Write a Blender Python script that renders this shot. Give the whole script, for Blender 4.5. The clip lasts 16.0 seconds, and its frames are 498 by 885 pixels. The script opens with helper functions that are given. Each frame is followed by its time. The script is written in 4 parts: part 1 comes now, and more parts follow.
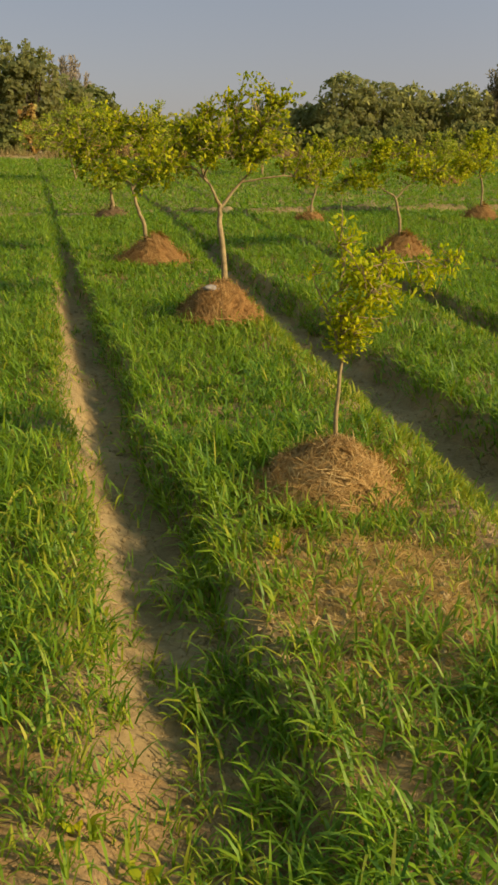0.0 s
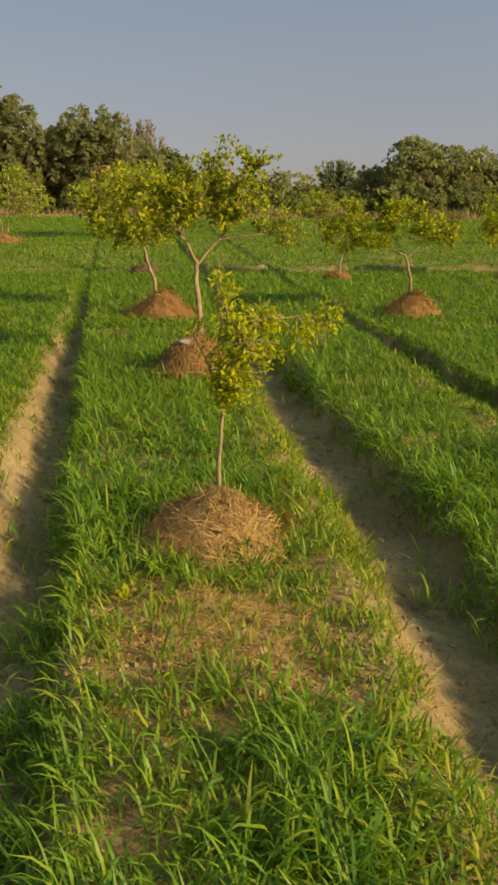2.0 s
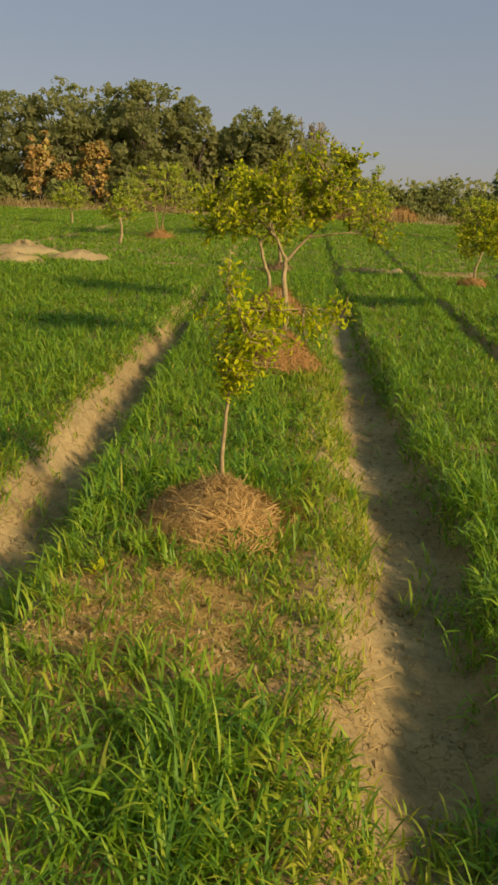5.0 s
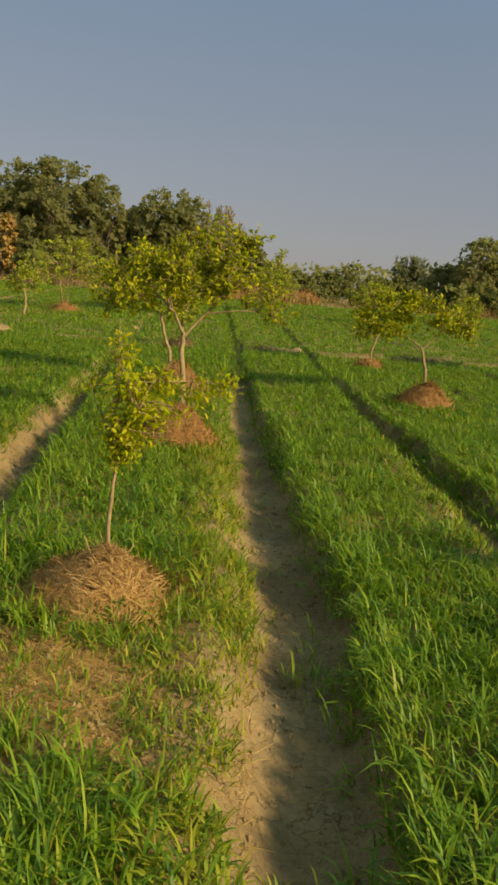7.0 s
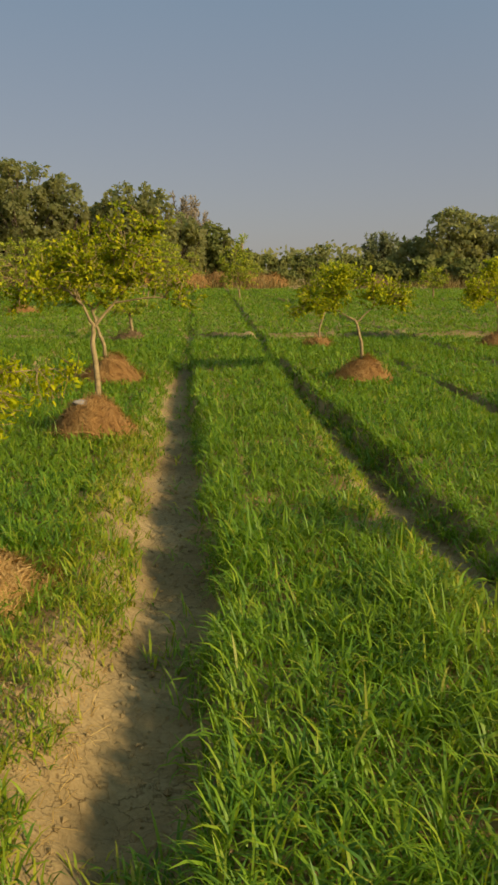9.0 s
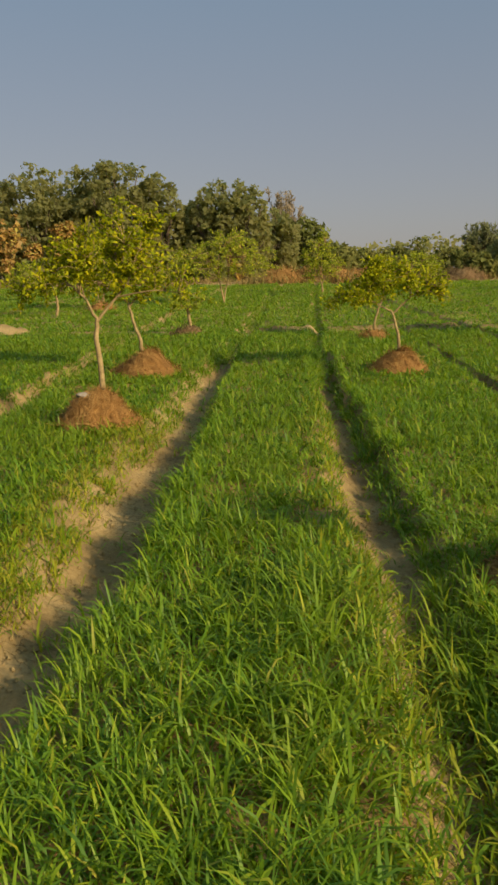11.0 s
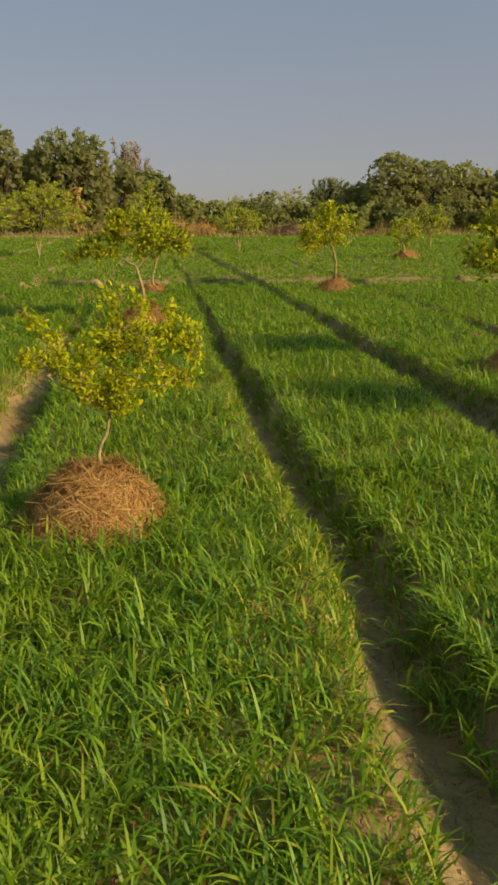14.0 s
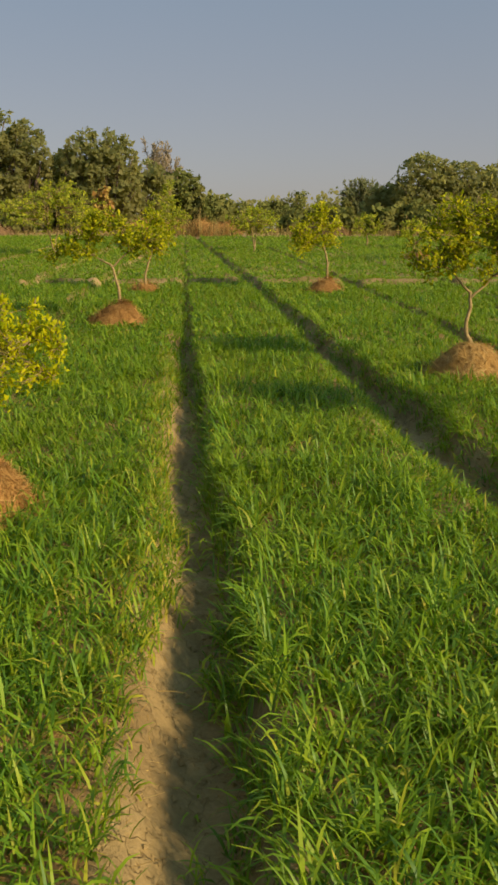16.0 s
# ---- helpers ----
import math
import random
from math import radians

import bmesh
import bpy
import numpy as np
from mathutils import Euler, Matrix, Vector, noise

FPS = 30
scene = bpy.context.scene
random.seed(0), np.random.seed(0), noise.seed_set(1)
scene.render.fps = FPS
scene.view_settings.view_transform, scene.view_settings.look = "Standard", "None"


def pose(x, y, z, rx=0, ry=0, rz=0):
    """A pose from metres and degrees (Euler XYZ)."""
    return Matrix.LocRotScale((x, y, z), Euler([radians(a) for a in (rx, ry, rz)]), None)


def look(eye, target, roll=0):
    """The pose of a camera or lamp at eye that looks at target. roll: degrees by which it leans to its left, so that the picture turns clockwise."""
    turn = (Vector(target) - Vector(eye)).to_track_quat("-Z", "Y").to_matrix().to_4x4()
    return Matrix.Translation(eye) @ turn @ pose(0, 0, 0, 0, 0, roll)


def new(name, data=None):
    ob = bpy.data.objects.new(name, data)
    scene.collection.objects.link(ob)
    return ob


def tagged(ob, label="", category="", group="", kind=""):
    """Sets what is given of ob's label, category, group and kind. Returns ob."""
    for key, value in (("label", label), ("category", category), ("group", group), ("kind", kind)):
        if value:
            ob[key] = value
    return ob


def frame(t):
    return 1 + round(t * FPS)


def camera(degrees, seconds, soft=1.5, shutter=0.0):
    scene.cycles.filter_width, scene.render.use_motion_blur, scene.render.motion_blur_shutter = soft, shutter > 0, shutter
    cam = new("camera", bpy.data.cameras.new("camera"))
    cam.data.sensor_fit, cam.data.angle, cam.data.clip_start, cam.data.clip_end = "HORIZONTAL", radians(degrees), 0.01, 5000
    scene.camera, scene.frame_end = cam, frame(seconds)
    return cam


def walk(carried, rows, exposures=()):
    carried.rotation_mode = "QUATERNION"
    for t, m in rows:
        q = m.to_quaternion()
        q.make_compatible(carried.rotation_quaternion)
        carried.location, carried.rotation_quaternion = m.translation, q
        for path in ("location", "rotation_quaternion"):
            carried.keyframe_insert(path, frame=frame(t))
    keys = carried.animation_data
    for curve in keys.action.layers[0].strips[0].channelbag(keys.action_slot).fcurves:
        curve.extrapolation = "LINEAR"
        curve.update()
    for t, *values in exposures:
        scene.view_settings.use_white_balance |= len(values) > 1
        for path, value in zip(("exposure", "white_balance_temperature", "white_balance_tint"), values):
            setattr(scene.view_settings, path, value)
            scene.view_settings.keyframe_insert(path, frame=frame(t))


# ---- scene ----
cam = camera(30.6, 16.0, soft=2.8)
PATH = [
    (0, (-2.157, 0.251, 1.794), (-1.750, 2.109, 1.176), 0.19),
    (0.5, (-1.932, 0.176, 1.785), (-1.545, 2.042, 1.178), 0.84),
    (1, (-1.689, 0.183, 1.770), (-1.335, 2.070, 1.210), -0.24),
    (1.5, (-1.505, 0.184, 1.781), (-1.188, 2.083, 1.242), 0.13),
    (2, (-1.257, 0.045, 1.791), (-1.012, 1.965, 1.290), 0.59),
    (2.5, (-1.063, 0.041, 1.769), (-0.847, 1.973, 1.297), 0.64),
    (3, (-0.931, 0.135, 1.744), (-0.753, 2.072, 1.278), 0.70),
    (3.2, (-0.891, 0.129, 1.744), (-0.737, 2.067, 1.273), 0.87),
    (5.4, (-0.461, -0.017, 1.748), (-0.587, 1.910, 1.227), 2.40),
    (5.5, (-0.455, -0.019, 1.748), (-0.549, 1.906, 1.215), 3.05),
    (6, (-0.447, -0.033, 1.750), (-0.248, 1.865, 1.150), 5.13),
    (6.5, (-0.442, -0.037, 1.756), (-0.358, 1.905, 1.285), 4.08),
    (7, (-0.421, -0.039, 1.739), (-0.333, 1.932, 1.411), 4.49),
    (7.5, (-0.354, -0.059, 1.720), (-0.301, 1.910, 1.371), 1.23),
    (8, (-0.210, -0.067, 1.705), (-0.097, 1.899, 1.355), 0.21),
    (8.5, (0.028, -0.059, 1.721), (0.155, 1.905, 1.368), 1.09),
    (9, (0.246, -0.058, 1.718), (0.346, 1.908, 1.365), 0.12),
    (9.2, (0.336, -0.058, 1.716), (0.360, 1.911, 1.365), 0.18),
    (11.3, (1.385, -0.034, 1.666), (1.238, 1.927, 1.301), -1.04),
    (11.5, (1.485, -0.030, 1.662), (1.362, 1.930, 1.286), -0.71),
    (12, (1.735, 0.001, 1.635), (1.628, 1.948, 1.190), -1.77),
    (12.5, (2.013, -0.076, 1.665), (1.906, 1.868, 1.206), -1.36),
    (13, (2.337, -0.182, 1.676), (2.248, 1.762, 1.214), 0.78),
    (13.5, (2.641, -0.186, 1.648), (2.601, 1.759, 1.187), 0.03),
    (14, (2.911, -0.185, 1.655), (3.025, 1.758, 1.197), -0.34),
    (14.5, (3.191, -0.290, 1.653), (3.236, 1.659, 1.203), -0.35),
    (15, (3.410, -0.310, 1.652), (3.445, 1.638, 1.201), -0.34),
    (15.5, (3.651, -0.366, 1.672), (3.685, 1.580, 1.213), 0.17),
    (16, (3.796, -0.343, 1.672), (3.820, 1.603, 1.213), 0.10),
]
walk(cam, [(t, look(eye, target, roll)) for t, eye, target, roll in PATH], [(0, 0.89, 7200, 14), (3, 0.83, 7150, 13), (6, 0.75, 7150, 13), (7.5, 0.69, 7150, 13), (9, 0.72, 7150, 12), (12, 0.73, 7200, 13), (16, 0.84, 7200, 13)])

# ---- light: low sun from the right and a little behind, hazy winter sky ----
SUN_FROM = Vector((1.4, -1.03, 0.815)).normalized()
world = bpy.data.worlds.new("sky")
scene.world = world
world.use_nodes = True
wn = world.node_tree
sky = wn.nodes.new("ShaderNodeTexSky")
sky.sky_type = "NISHITA"
sky.sun_disc = False
sky.sun_elevation = math.asin(SUN_FROM.z)
sky.sun_rotation = math.atan2(SUN_FROM.x, SUN_FROM.y)
sky.altitude = 60
sky.air_density = 0.8
sky.dust_density = 1.0
sky.ozone_density = 2.2
haze = wn.nodes.new("ShaderNodeHueSaturation")
haze.inputs["Saturation"].default_value = 0.9
wn.links.new(sky.outputs[0], haze.inputs["Color"])
veil = wn.nodes.new("ShaderNodeMix")
veil.data_type = "RGBA"
where = wn.nodes.new("ShaderNodeTexCoord")
split = wn.nodes.new("ShaderNodeSeparateXYZ")
tone = wn.nodes.new("ShaderNodeValToRGB")
tone.color_ramp.elements[0].position, tone.color_ramp.elements[0].color = 0.0, (0.895, 0.845, 0.865, 1)
tone.color_ramp.elements[1].position, tone.color_ramp.elements[1].color = 0.34, (0.495, 0.82, 1.19, 1)
glow = wn.nodes.new("ShaderNodeVectorMath")
glow.operation = "SCALE"
aureole = wn.nodes.new("ShaderNodeVectorMath")
aureole.operation = "DOT_PRODUCT"
aureole.inputs[1].default_value = SUN_FROM
wn.links.new(where.outputs["Generated"], aureole.inputs[0])
lift = wn.nodes.new("ShaderNodeMapRange")
lift.interpolation_type = "SMOOTHSTEP"
lift.inputs["From Min"].default_value, lift.inputs["From Max"].default_value = -0.3, 1.0
lift.inputs["To Min"].default_value, lift.inputs["To Max"].default_value = 4.1, 9.5
wn.links.new(aureole.outputs["Value"], lift.inputs["Value"])
wn.links.new(lift.outputs[0], glow.inputs["Scale"])
wn.links.new(where.outputs["Generated"], split.inputs[0])
wn.links.new(split.outputs["Z"], tone.inputs[0])
wn.links.new(tone.outputs[0], glow.inputs[0])
wn.links.new(glow.outputs[0], veil.inputs[7])
veil.inputs[0].default_value = 0.68
wn.links.new(haze.outputs[0], veil.inputs[6])
wn.links.new(veil.outputs[2], wn.nodes["Background"].inputs[0])
wn.nodes["Background"].inputs[1].default_value = 0.0545
lamp = bpy.data.lights.new("sun", "SUN")
lamp.energy = 3.8
lamp.angle = radians(5.0)
lamp.color = (1.0, 0.84, 0.61)
sun = new("sun", lamp)
sun.matrix_world = look(SUN_FROM * 60, (0, 0, 0))


# ---- materials ----
def material(name, rough=0.7, spec=0.3):
    m = bpy.data.materials.new(name)
    m.use_nodes = True
    b = m.node_tree.nodes["Principled BSDF"]
    b.inputs["Roughness"].default_value = rough
    b.inputs["Specular IOR Level"].default_value = spec
    return m, m.node_tree.nodes, m.node_tree.links, b


def ramp(nodes, stops):
    r = nodes.new("ShaderNodeValToRGB")
    e = r.color_ramp.elements
    while len(e) < len(stops):
        e.new(0.5)
    for el, (p, c) in zip(e, stops):
        el.position, el.color = p, (*c, 1)
    return r


def noise_node(nodes, links, scale, detail=4, rough=0.55, coord="Object"):
    tc = nodes.new("ShaderNodeTexCoord")
    n = nodes.new("ShaderNodeTexNoise")
    n.inputs["Scale"].default_value = scale
    n.inputs["Detail"].default_value = detail
    n.inputs["Roughness"].default_value = rough
    links.new(tc.outputs[coord], n.inputs["Vector"])
    return n


def mix_color(nodes, links, a, b, fac, mode="MIX"):
    m = nodes.new("ShaderNodeMix")
    m.data_type, m.blend_type = "RGBA", mode
    for sock, v in ((m.inputs[0], fac), (m.inputs[6], a), (m.inputs[7], b)):
        if hasattr(v, "links"):
            links.new(v, sock)
        else:
            sock.default_value = v if isinstance(v, float) else (*v, 1)
    return m.outputs[2]


def leafy(name, stops, translucent=0.35, rough=0.5, patch=None, patch_scale=0.8, spec=0.35, per_object=False):
    """Leaf: colour by blade or leaf, patches of another tint over the ground, light through it."""
    m, n, l, b = material(name, rough, spec)
    if per_object:
        rnd = n.new("ShaderNodeObjectInfo").outputs["Random"]
    else:
        rnd = n.new("ShaderNodeNewGeometry").outputs["Random Per Island"]
    r = ramp(n, stops)
    l.new(rnd, r.inputs[0])
    col = r.outputs[0]
    if patch:
        nz = noise_node(n, l, patch_scale, 3)
        pr = ramp(n, [(0.42, (0, 0, 0)), (0.68, (1, 1, 1))])
        l.new(nz.outputs["Fac"], pr.inputs[0])
        half = n.new("ShaderNodeMath")
        half.operation = "MULTIPLY"
        half.inputs[1].default_value = 0.55
        l.new(pr.outputs[0], half.inputs[0])
        col = mix_color(n, l, col, patch, half.outputs[0])
    l.new(col, b.inputs["Base Color"])
    tr = n.new("ShaderNodeBsdfTranslucent")
    bright = mix_color(n, l, col, (1.0, 1.0, 0.45), 0.5, "MULTIPLY")
    l.new(bright, tr.inputs["Color"])
    mx = n.new("ShaderNodeMixShader")
    mx.inputs[0].default_value = translucent
    l.new(b.outputs[0], mx.inputs[1])
    l.new(tr.outputs[0], mx.inputs[2])
    l.new(mx.outputs[0], n["Material Output"].inputs[0])
    return m


WHEAT = leafy("wheat_leaf", [(0.0, (0.076, 0.175, 0.021)), (0.35, (0.138, 0.270, 0.016)), (0.75, (0.22, 0.347, 0.016)), (0.95, (0.295, 0.380, 0.019)), (1.0, (0.39, 0.36, 0.05))],
              0.48, 0.5, (0.21, 0.297, 0.016), 0.9, spec=0.32)
WHEAT_YELLOW = leafy("yellowing_wheat_leaf", [(0.0, (0.18, 0.26, 0.014)), (0.5, (0.30, 0.33, 0.02)), (0.85, (0.38, 0.36, 0.03)), (1.0, (0.46, 0.39, 0.06))],
                     0.4, 0.6, (0.24, 0.28, 0.016), 1.3, spec=0.2)
CITRUS = leafy("citrus_leaf", [(0.0, (0.125, 0.175, 0.009)), (0.4, (0.25, 0.285, 0.011)), (0.75, (0.37, 0.375, 0.013)), (1.0, (0.51, 0.46, 0.016))],
               0.47, 0.6, None, spec=0.07)
# paler citrus leaf for the far trees: distance haze put into the colour
CITRUS_FAR = leafy("haze_tinted_citrus_leaf", [(0.0, (0.19, 0.25, 0.02)), (0.5, (0.30, 0.35, 0.025)), (1.0, (0.46, 0.45, 0.03))], 0.48, 0.6, spec=0.2)
SAPLING = leafy("young_citrus_leaf", [(0.0, (0.18, 0.25, 0.010)), (0.35, (0.40, 0.44, 0.012)), (0.8, (0.56, 0.54, 0.014)), (1.0, (0.66, 0.60, 0.02))],
                0.60, 0.6, None, spec=0.12)
CITRUS_ONE = leafy("citrus_leaf_single", [(0.0, (0.125, 0.175, 0.009)), (0.4, (0.25, 0.285, 0.011)), (0.75, (0.37, 0.375, 0.013)), (1.0, (0.51, 0.46, 0.016))],
                   0.47, 0.6, None, spec=0.07, per_object=True)
SAPLING_ONE = leafy("young_citrus_leaf_single", [(0.0, (0.18, 0.25, 0.010)), (0.35, (0.40, 0.44, 0.012)), (0.8, (0.56, 0.54, 0.014)), (1.0, (0.66, 0.60, 0.02))],
                    0.60, 0.6, None, spec=0.12, per_object=True)
WOOD_LEAF = leafy("dark_tree_leaf", [(0.0, (0.27, 0.285, 0.11)), (0.6, (0.30, 0.305, 0.115)), (1.0, (0.33, 0.32, 0.125))], 0.72, 0.8, (0.35, 0.31, 0.11), 0.35, spec=0.05)
GREY_LEAF = leafy("grey_green_feathery_leaf", [(0.0, (0.20, 0.18, 0.10)), (0.6, (0.26, 0.23, 0.13)), (1.0, (0.33, 0.28, 0.17))], 0.4, 0.7, spec=0.1)
BUSH_LEAF = leafy("bush_leaf", [(0.0, (0.125, 0.15, 0.04)), (0.6, (0.165, 0.185, 0.05)), (1.0, (0.215, 0.22, 0.058))], 0.42, 0.8, (0.24, 0.20, 0.07), 0.5, spec=0.05)
RED_LEAF = leafy("russet_leaf", [(0.0, (0.22, 0.17, 0.04)), (0.4, (0.34, 0.18, 0.045)), (0.7, (0.40, 0.24, 0.05)), (1.0, (0.30, 0.28, 0.05))], 0.25, 0.6)
STRAW = leafy("straw", [(0.0, (0.24, 0.14, 0.042)), (0.4, (0.37, 0.22, 0.068)), (0.8, (0.48, 0.305, 0.10)), (1.0, (0.60, 0.43, 0.17))], 0.25, 0.8, (0.43, 0.25, 0.07), 5.0, spec=0.15)
STRAW_GOLD = leafy("golden_straw", [(0.0, (0.16, 0.075, 0.022)), (0.4, (0.33, 0.175, 0.05)), (0.8, (0.50, 0.29, 0.085)), (1.0, (0.62, 0.41, 0.14))], 0.25, 0.8, (0.36, 0.185, 0.05), 6.0, spec=0.15)
BRUSH = leafy("dead_brushwood", [(0.0, (0.11, 0.075, 0.036)), (0.5, (0.20, 0.13, 0.06)), (1.0, (0.30, 0.21, 0.10))], 0.2, 0.8, (0.22, 0.12, 0.05), 1.5, spec=0.1)
STRAW_RED = leafy("weathered_red_straw", [(0.0, (0.22, 0.115, 0.035)), (0.5, (0.35, 0.19, 0.058)), (1.0, (0.50, 0.30, 0.10))], 0.25, 0.8, (0.31, 0.155, 0.045), 2.5, spec=0.1)
LITTER = leafy("pale_litter", [(0.0, (0.34, 0.20, 0.055)), (0.5, (0.48, 0.30, 0.08)), (1.0, (0.62, 0.43, 0.14))], 0.2, 0.8, (0.45, 0.28, 0.07), 5.0, spec=0.1)
REED = leafy("dry_reed", [(0.0, (0.15, 0.11, 0.035)), (0.5, (0.25, 0.175, 0.06)), (1.0, (0.38, 0.27, 0.10))], 0.2, 0.8, (0.14, 0.16, 0.035), 0.5, spec=0.1)


def soil_material(name, crack, tones=((0.215, 0.146, 0.057), (0.32, 0.226, 0.091), (0.44, 0.328, 0.147))):
    m, n, l, b = material(name, 0.95, 0.12)
    big = noise_node(n, l, 1.1, 5, 0.6)
    fine = noise_node(n, l, 38.0, 6, 0.7)
    r = ramp(n, list(zip((0.28, 0.5, 0.72), tones)))
    l.new(big.outputs["Fac"], r.inputs[0])
    fr = ramp(n, [(0.3, (0.55, 0.52, 0.48)), (0.65, (1.0, 1.0, 1.0))])
    l.new(fine.outputs["Fac"], fr.inputs[0])
    col = mix_color(n, l, r.outputs[0], fr.outputs[0], 0.6, "MULTIPLY")
    h = n.new("ShaderNodeMath")
    h.operation = "ADD"
    l.new(fine.outputs["Fac"], h.inputs[0])
    if crack:
        tc = n.new("ShaderNodeTexCoord")
        wob = n.new("ShaderNodeVectorMath")
        wob.operation = "MULTIPLY_ADD"
        nz = noise_node(n, l, 9.0, 3)
        l.new(nz.outputs["Color"], wob.inputs[0])
        wob.inputs[1].default_value = (0.22, 0.22, 0.22)
        l.new(tc.outputs["Object"], wob.inputs[2])
        v = n.new("ShaderNodeTexVoronoi")
        v.feature = "DISTANCE_TO_EDGE"
        v.inputs["Scale"].default_value = 9.0
        l.new(wob.outputs[0], v.inputs["Vector"])
        cr = ramp(n, [(0.0, (0.5, 0.46, 0.42)), (0.035, (1, 1, 1))])
        l.new(v.outputs["Distance"], cr.inputs[0])
        mask = noise_node(n, l, 1.7, 2)
        mr = ramp(n, [(0.45, (0, 0, 0)), (0.62, (1, 1, 1))])
        l.new(mask.outputs["Fac"], mr.inputs[0])
        col = mix_color(n, l, col, mix_color(n, l, col, cr.outputs[0], 1.0, "MULTIPLY"), mr.outputs[0])
        l.new(cr.outputs[0], h.inputs[1])
    else:
        l.new(big.outputs["Fac"], h.inputs[1])
    l.new(col, b.inputs["Base Color"])
    bump = n.new("ShaderNodeBump")
    bump.inputs["Strength"].default_value = 0.7
    bump.inputs["Distance"].default_value = 0.02
    l.new(h.outputs[0], bump.inputs["Height"])
    l.new(bump.outputs[0], b.inputs["Normal"])
    return m


SOIL = soil_material("dry_clay_soil", True)
CLOD = soil_material("soil_crumb", False)
BED_SOIL = soil_material("brown_bed_soil", True, ((0.24, 0.145, 0.055), (0.36, 0.225, 0.085), (0.46, 0.31, 0.13)))


def bark_material(name, dark, light, scale):
    m, n, l, b = material(name, 0.9, 0.15)
    nz = noise_node(n, l, scale, 6, 0.65)
    r = ramp(n, [(0.3, dark), (0.7, light)])
    l.new(nz.outputs["Fac"], r.inputs[0])
    l.new(r.outputs[0], b.inputs["Base Color"])
    bump = n.new("ShaderNodeBump")
    bump.inputs["Strength"].default_value = 0.6
    bump.inputs["Distance"].default_value = 0.006
    l.new(nz.outputs["Fac"], bump.inputs["Height"])
    l.new(bump.outputs[0], b.inputs["Normal"])
    return m


BARK = bark_material("pale_citrus_bark", (0.17, 0.12, 0.048), (0.37, 0.27, 0.12), 26.0)
BARK_DARK = bark_material("dark_tree_bark", (0.06, 0.045, 0.03), (0.14, 0.10, 0.07), 5.0)
STONE = bark_material("pale_stone", (0.21, 0.175, 0.125), (0.34, 0.295, 0.225), 18.0)

# ---- geometry helpers ----
RNG = np.random.default_rng(7)


class Geo:
    """Collects triangles and quads for one mesh."""

    def __init__(self):
        self.v, self.f, self.count = [], [], 0

    def add(self, verts, *faces):
        verts = np.asarray(verts, float).reshape(-1, 3)
        for f in faces:
            self.f.append(np.asarray(f, np.int64) + self.count)
        self.v.append(verts)
        self.count += len(verts)

    def mesh(self, name, mat, smooth=True):
        v = np.concatenate(self.v).astype(np.float32)
        loops = np.concatenate([f.ravel() for f in self.f]).astype(np.int32)
        sizes = np.concatenate([np.full(len(f), f.shape[1]) for f in self.f]).astype(np.int32)
        me = bpy.data.meshes.new(name)
        me.vertices.add(len(v))
        me.vertices.foreach_set("co", v.ravel())
        me.loops.add(len(loops))
        me.loops.foreach_set("vertex_index", loops)
        me.polygons.add(len(sizes))
        me.polygons.foreach_set("loop_start", np.concatenate(([0], np.cumsum(sizes)[:-1])).astype(np.int32))
        me.polygons.foreach_set("loop_total", sizes)
        me.polygons.foreach_set("use_smooth", np.full(len(sizes), smooth))
        me.update(calc_edges=True)
        me.materials.append(mat)
        return me


def part(name, geo, mat, parent=None, label="", kind="", smooth=True):
    ob = new(name, geo.mesh(name, mat, smooth) if isinstance(geo, Geo) else geo)
    ob.parent = parent
    return tagged(ob, label=label, kind=kind)


def unit(a):
    return a / np.maximum(np.linalg.norm(a, axis=-1, keepdims=True), 1e-9)


def add_tube(geo, pts, radii, n=6):
    pts = np.asarray(pts, float)
    radii = np.asarray(radii, float)
    d = unit(np.gradient(pts, axis=0))
    ref = np.array([0.31, 0.95, 0.05])
    a = unit(np.cross(d, ref))
    b = np.cross(d, a)
    ang = np.linspace(0, 2 * np.pi, n, endpoint=False)
    ring = pts[:, None] + radii[:, None, None] * (np.cos(ang)[None, :, None] * a[:, None] + np.sin(ang)[None, :, None] * b[:, None])
    k, i = np.meshgrid(np.arange(len(pts) - 1), np.arange(n), indexing="ij")
    j = (i + 1) % n
    quads = np.stack([k * n + i, k * n + j, (k + 1) * n + j, (k + 1) * n + i], -1).reshape(-1, 4)
    verts = np.concatenate([ring.reshape(-1, 3), pts[-1:] + d[-1:] * radii[-1]])
    e = (len(pts) - 1) * n
    cap = np.stack([e + np.arange(n), e + (np.arange(n) + 1) % n, np.full(n, len(pts) * n)], -1)
    geo.add(verts, quads, cap)


def smooth_path(pts, n=10, wobble=0.0):
    """A rounded line through the points."""
    pts = np.asarray(pts, float)
    t = np.linspace(0, len(pts) - 1, n)
    i = np.clip(t.astype(int), 0, len(pts) - 2)
    f = (t - i)[:, None]
    p0, p1, p2, p3 = pts[np.maximum(i - 1, 0)], pts[i], pts[i + 1], pts[np.minimum(i + 2, len(pts) - 1)]
    out = 0.5 * (2 * p1 + (p2 - p0) * f + (2 * p0 - 5 * p1 + 4 * p2 - p3) * f**2 + (3 * p1 - p0 - 3 * p2 + p3) * f**3)
    if wobble:
        out[1:-1] += RNG.normal(0, wobble, (n - 2, 3)) * (1, 1, 0.3)
    return out


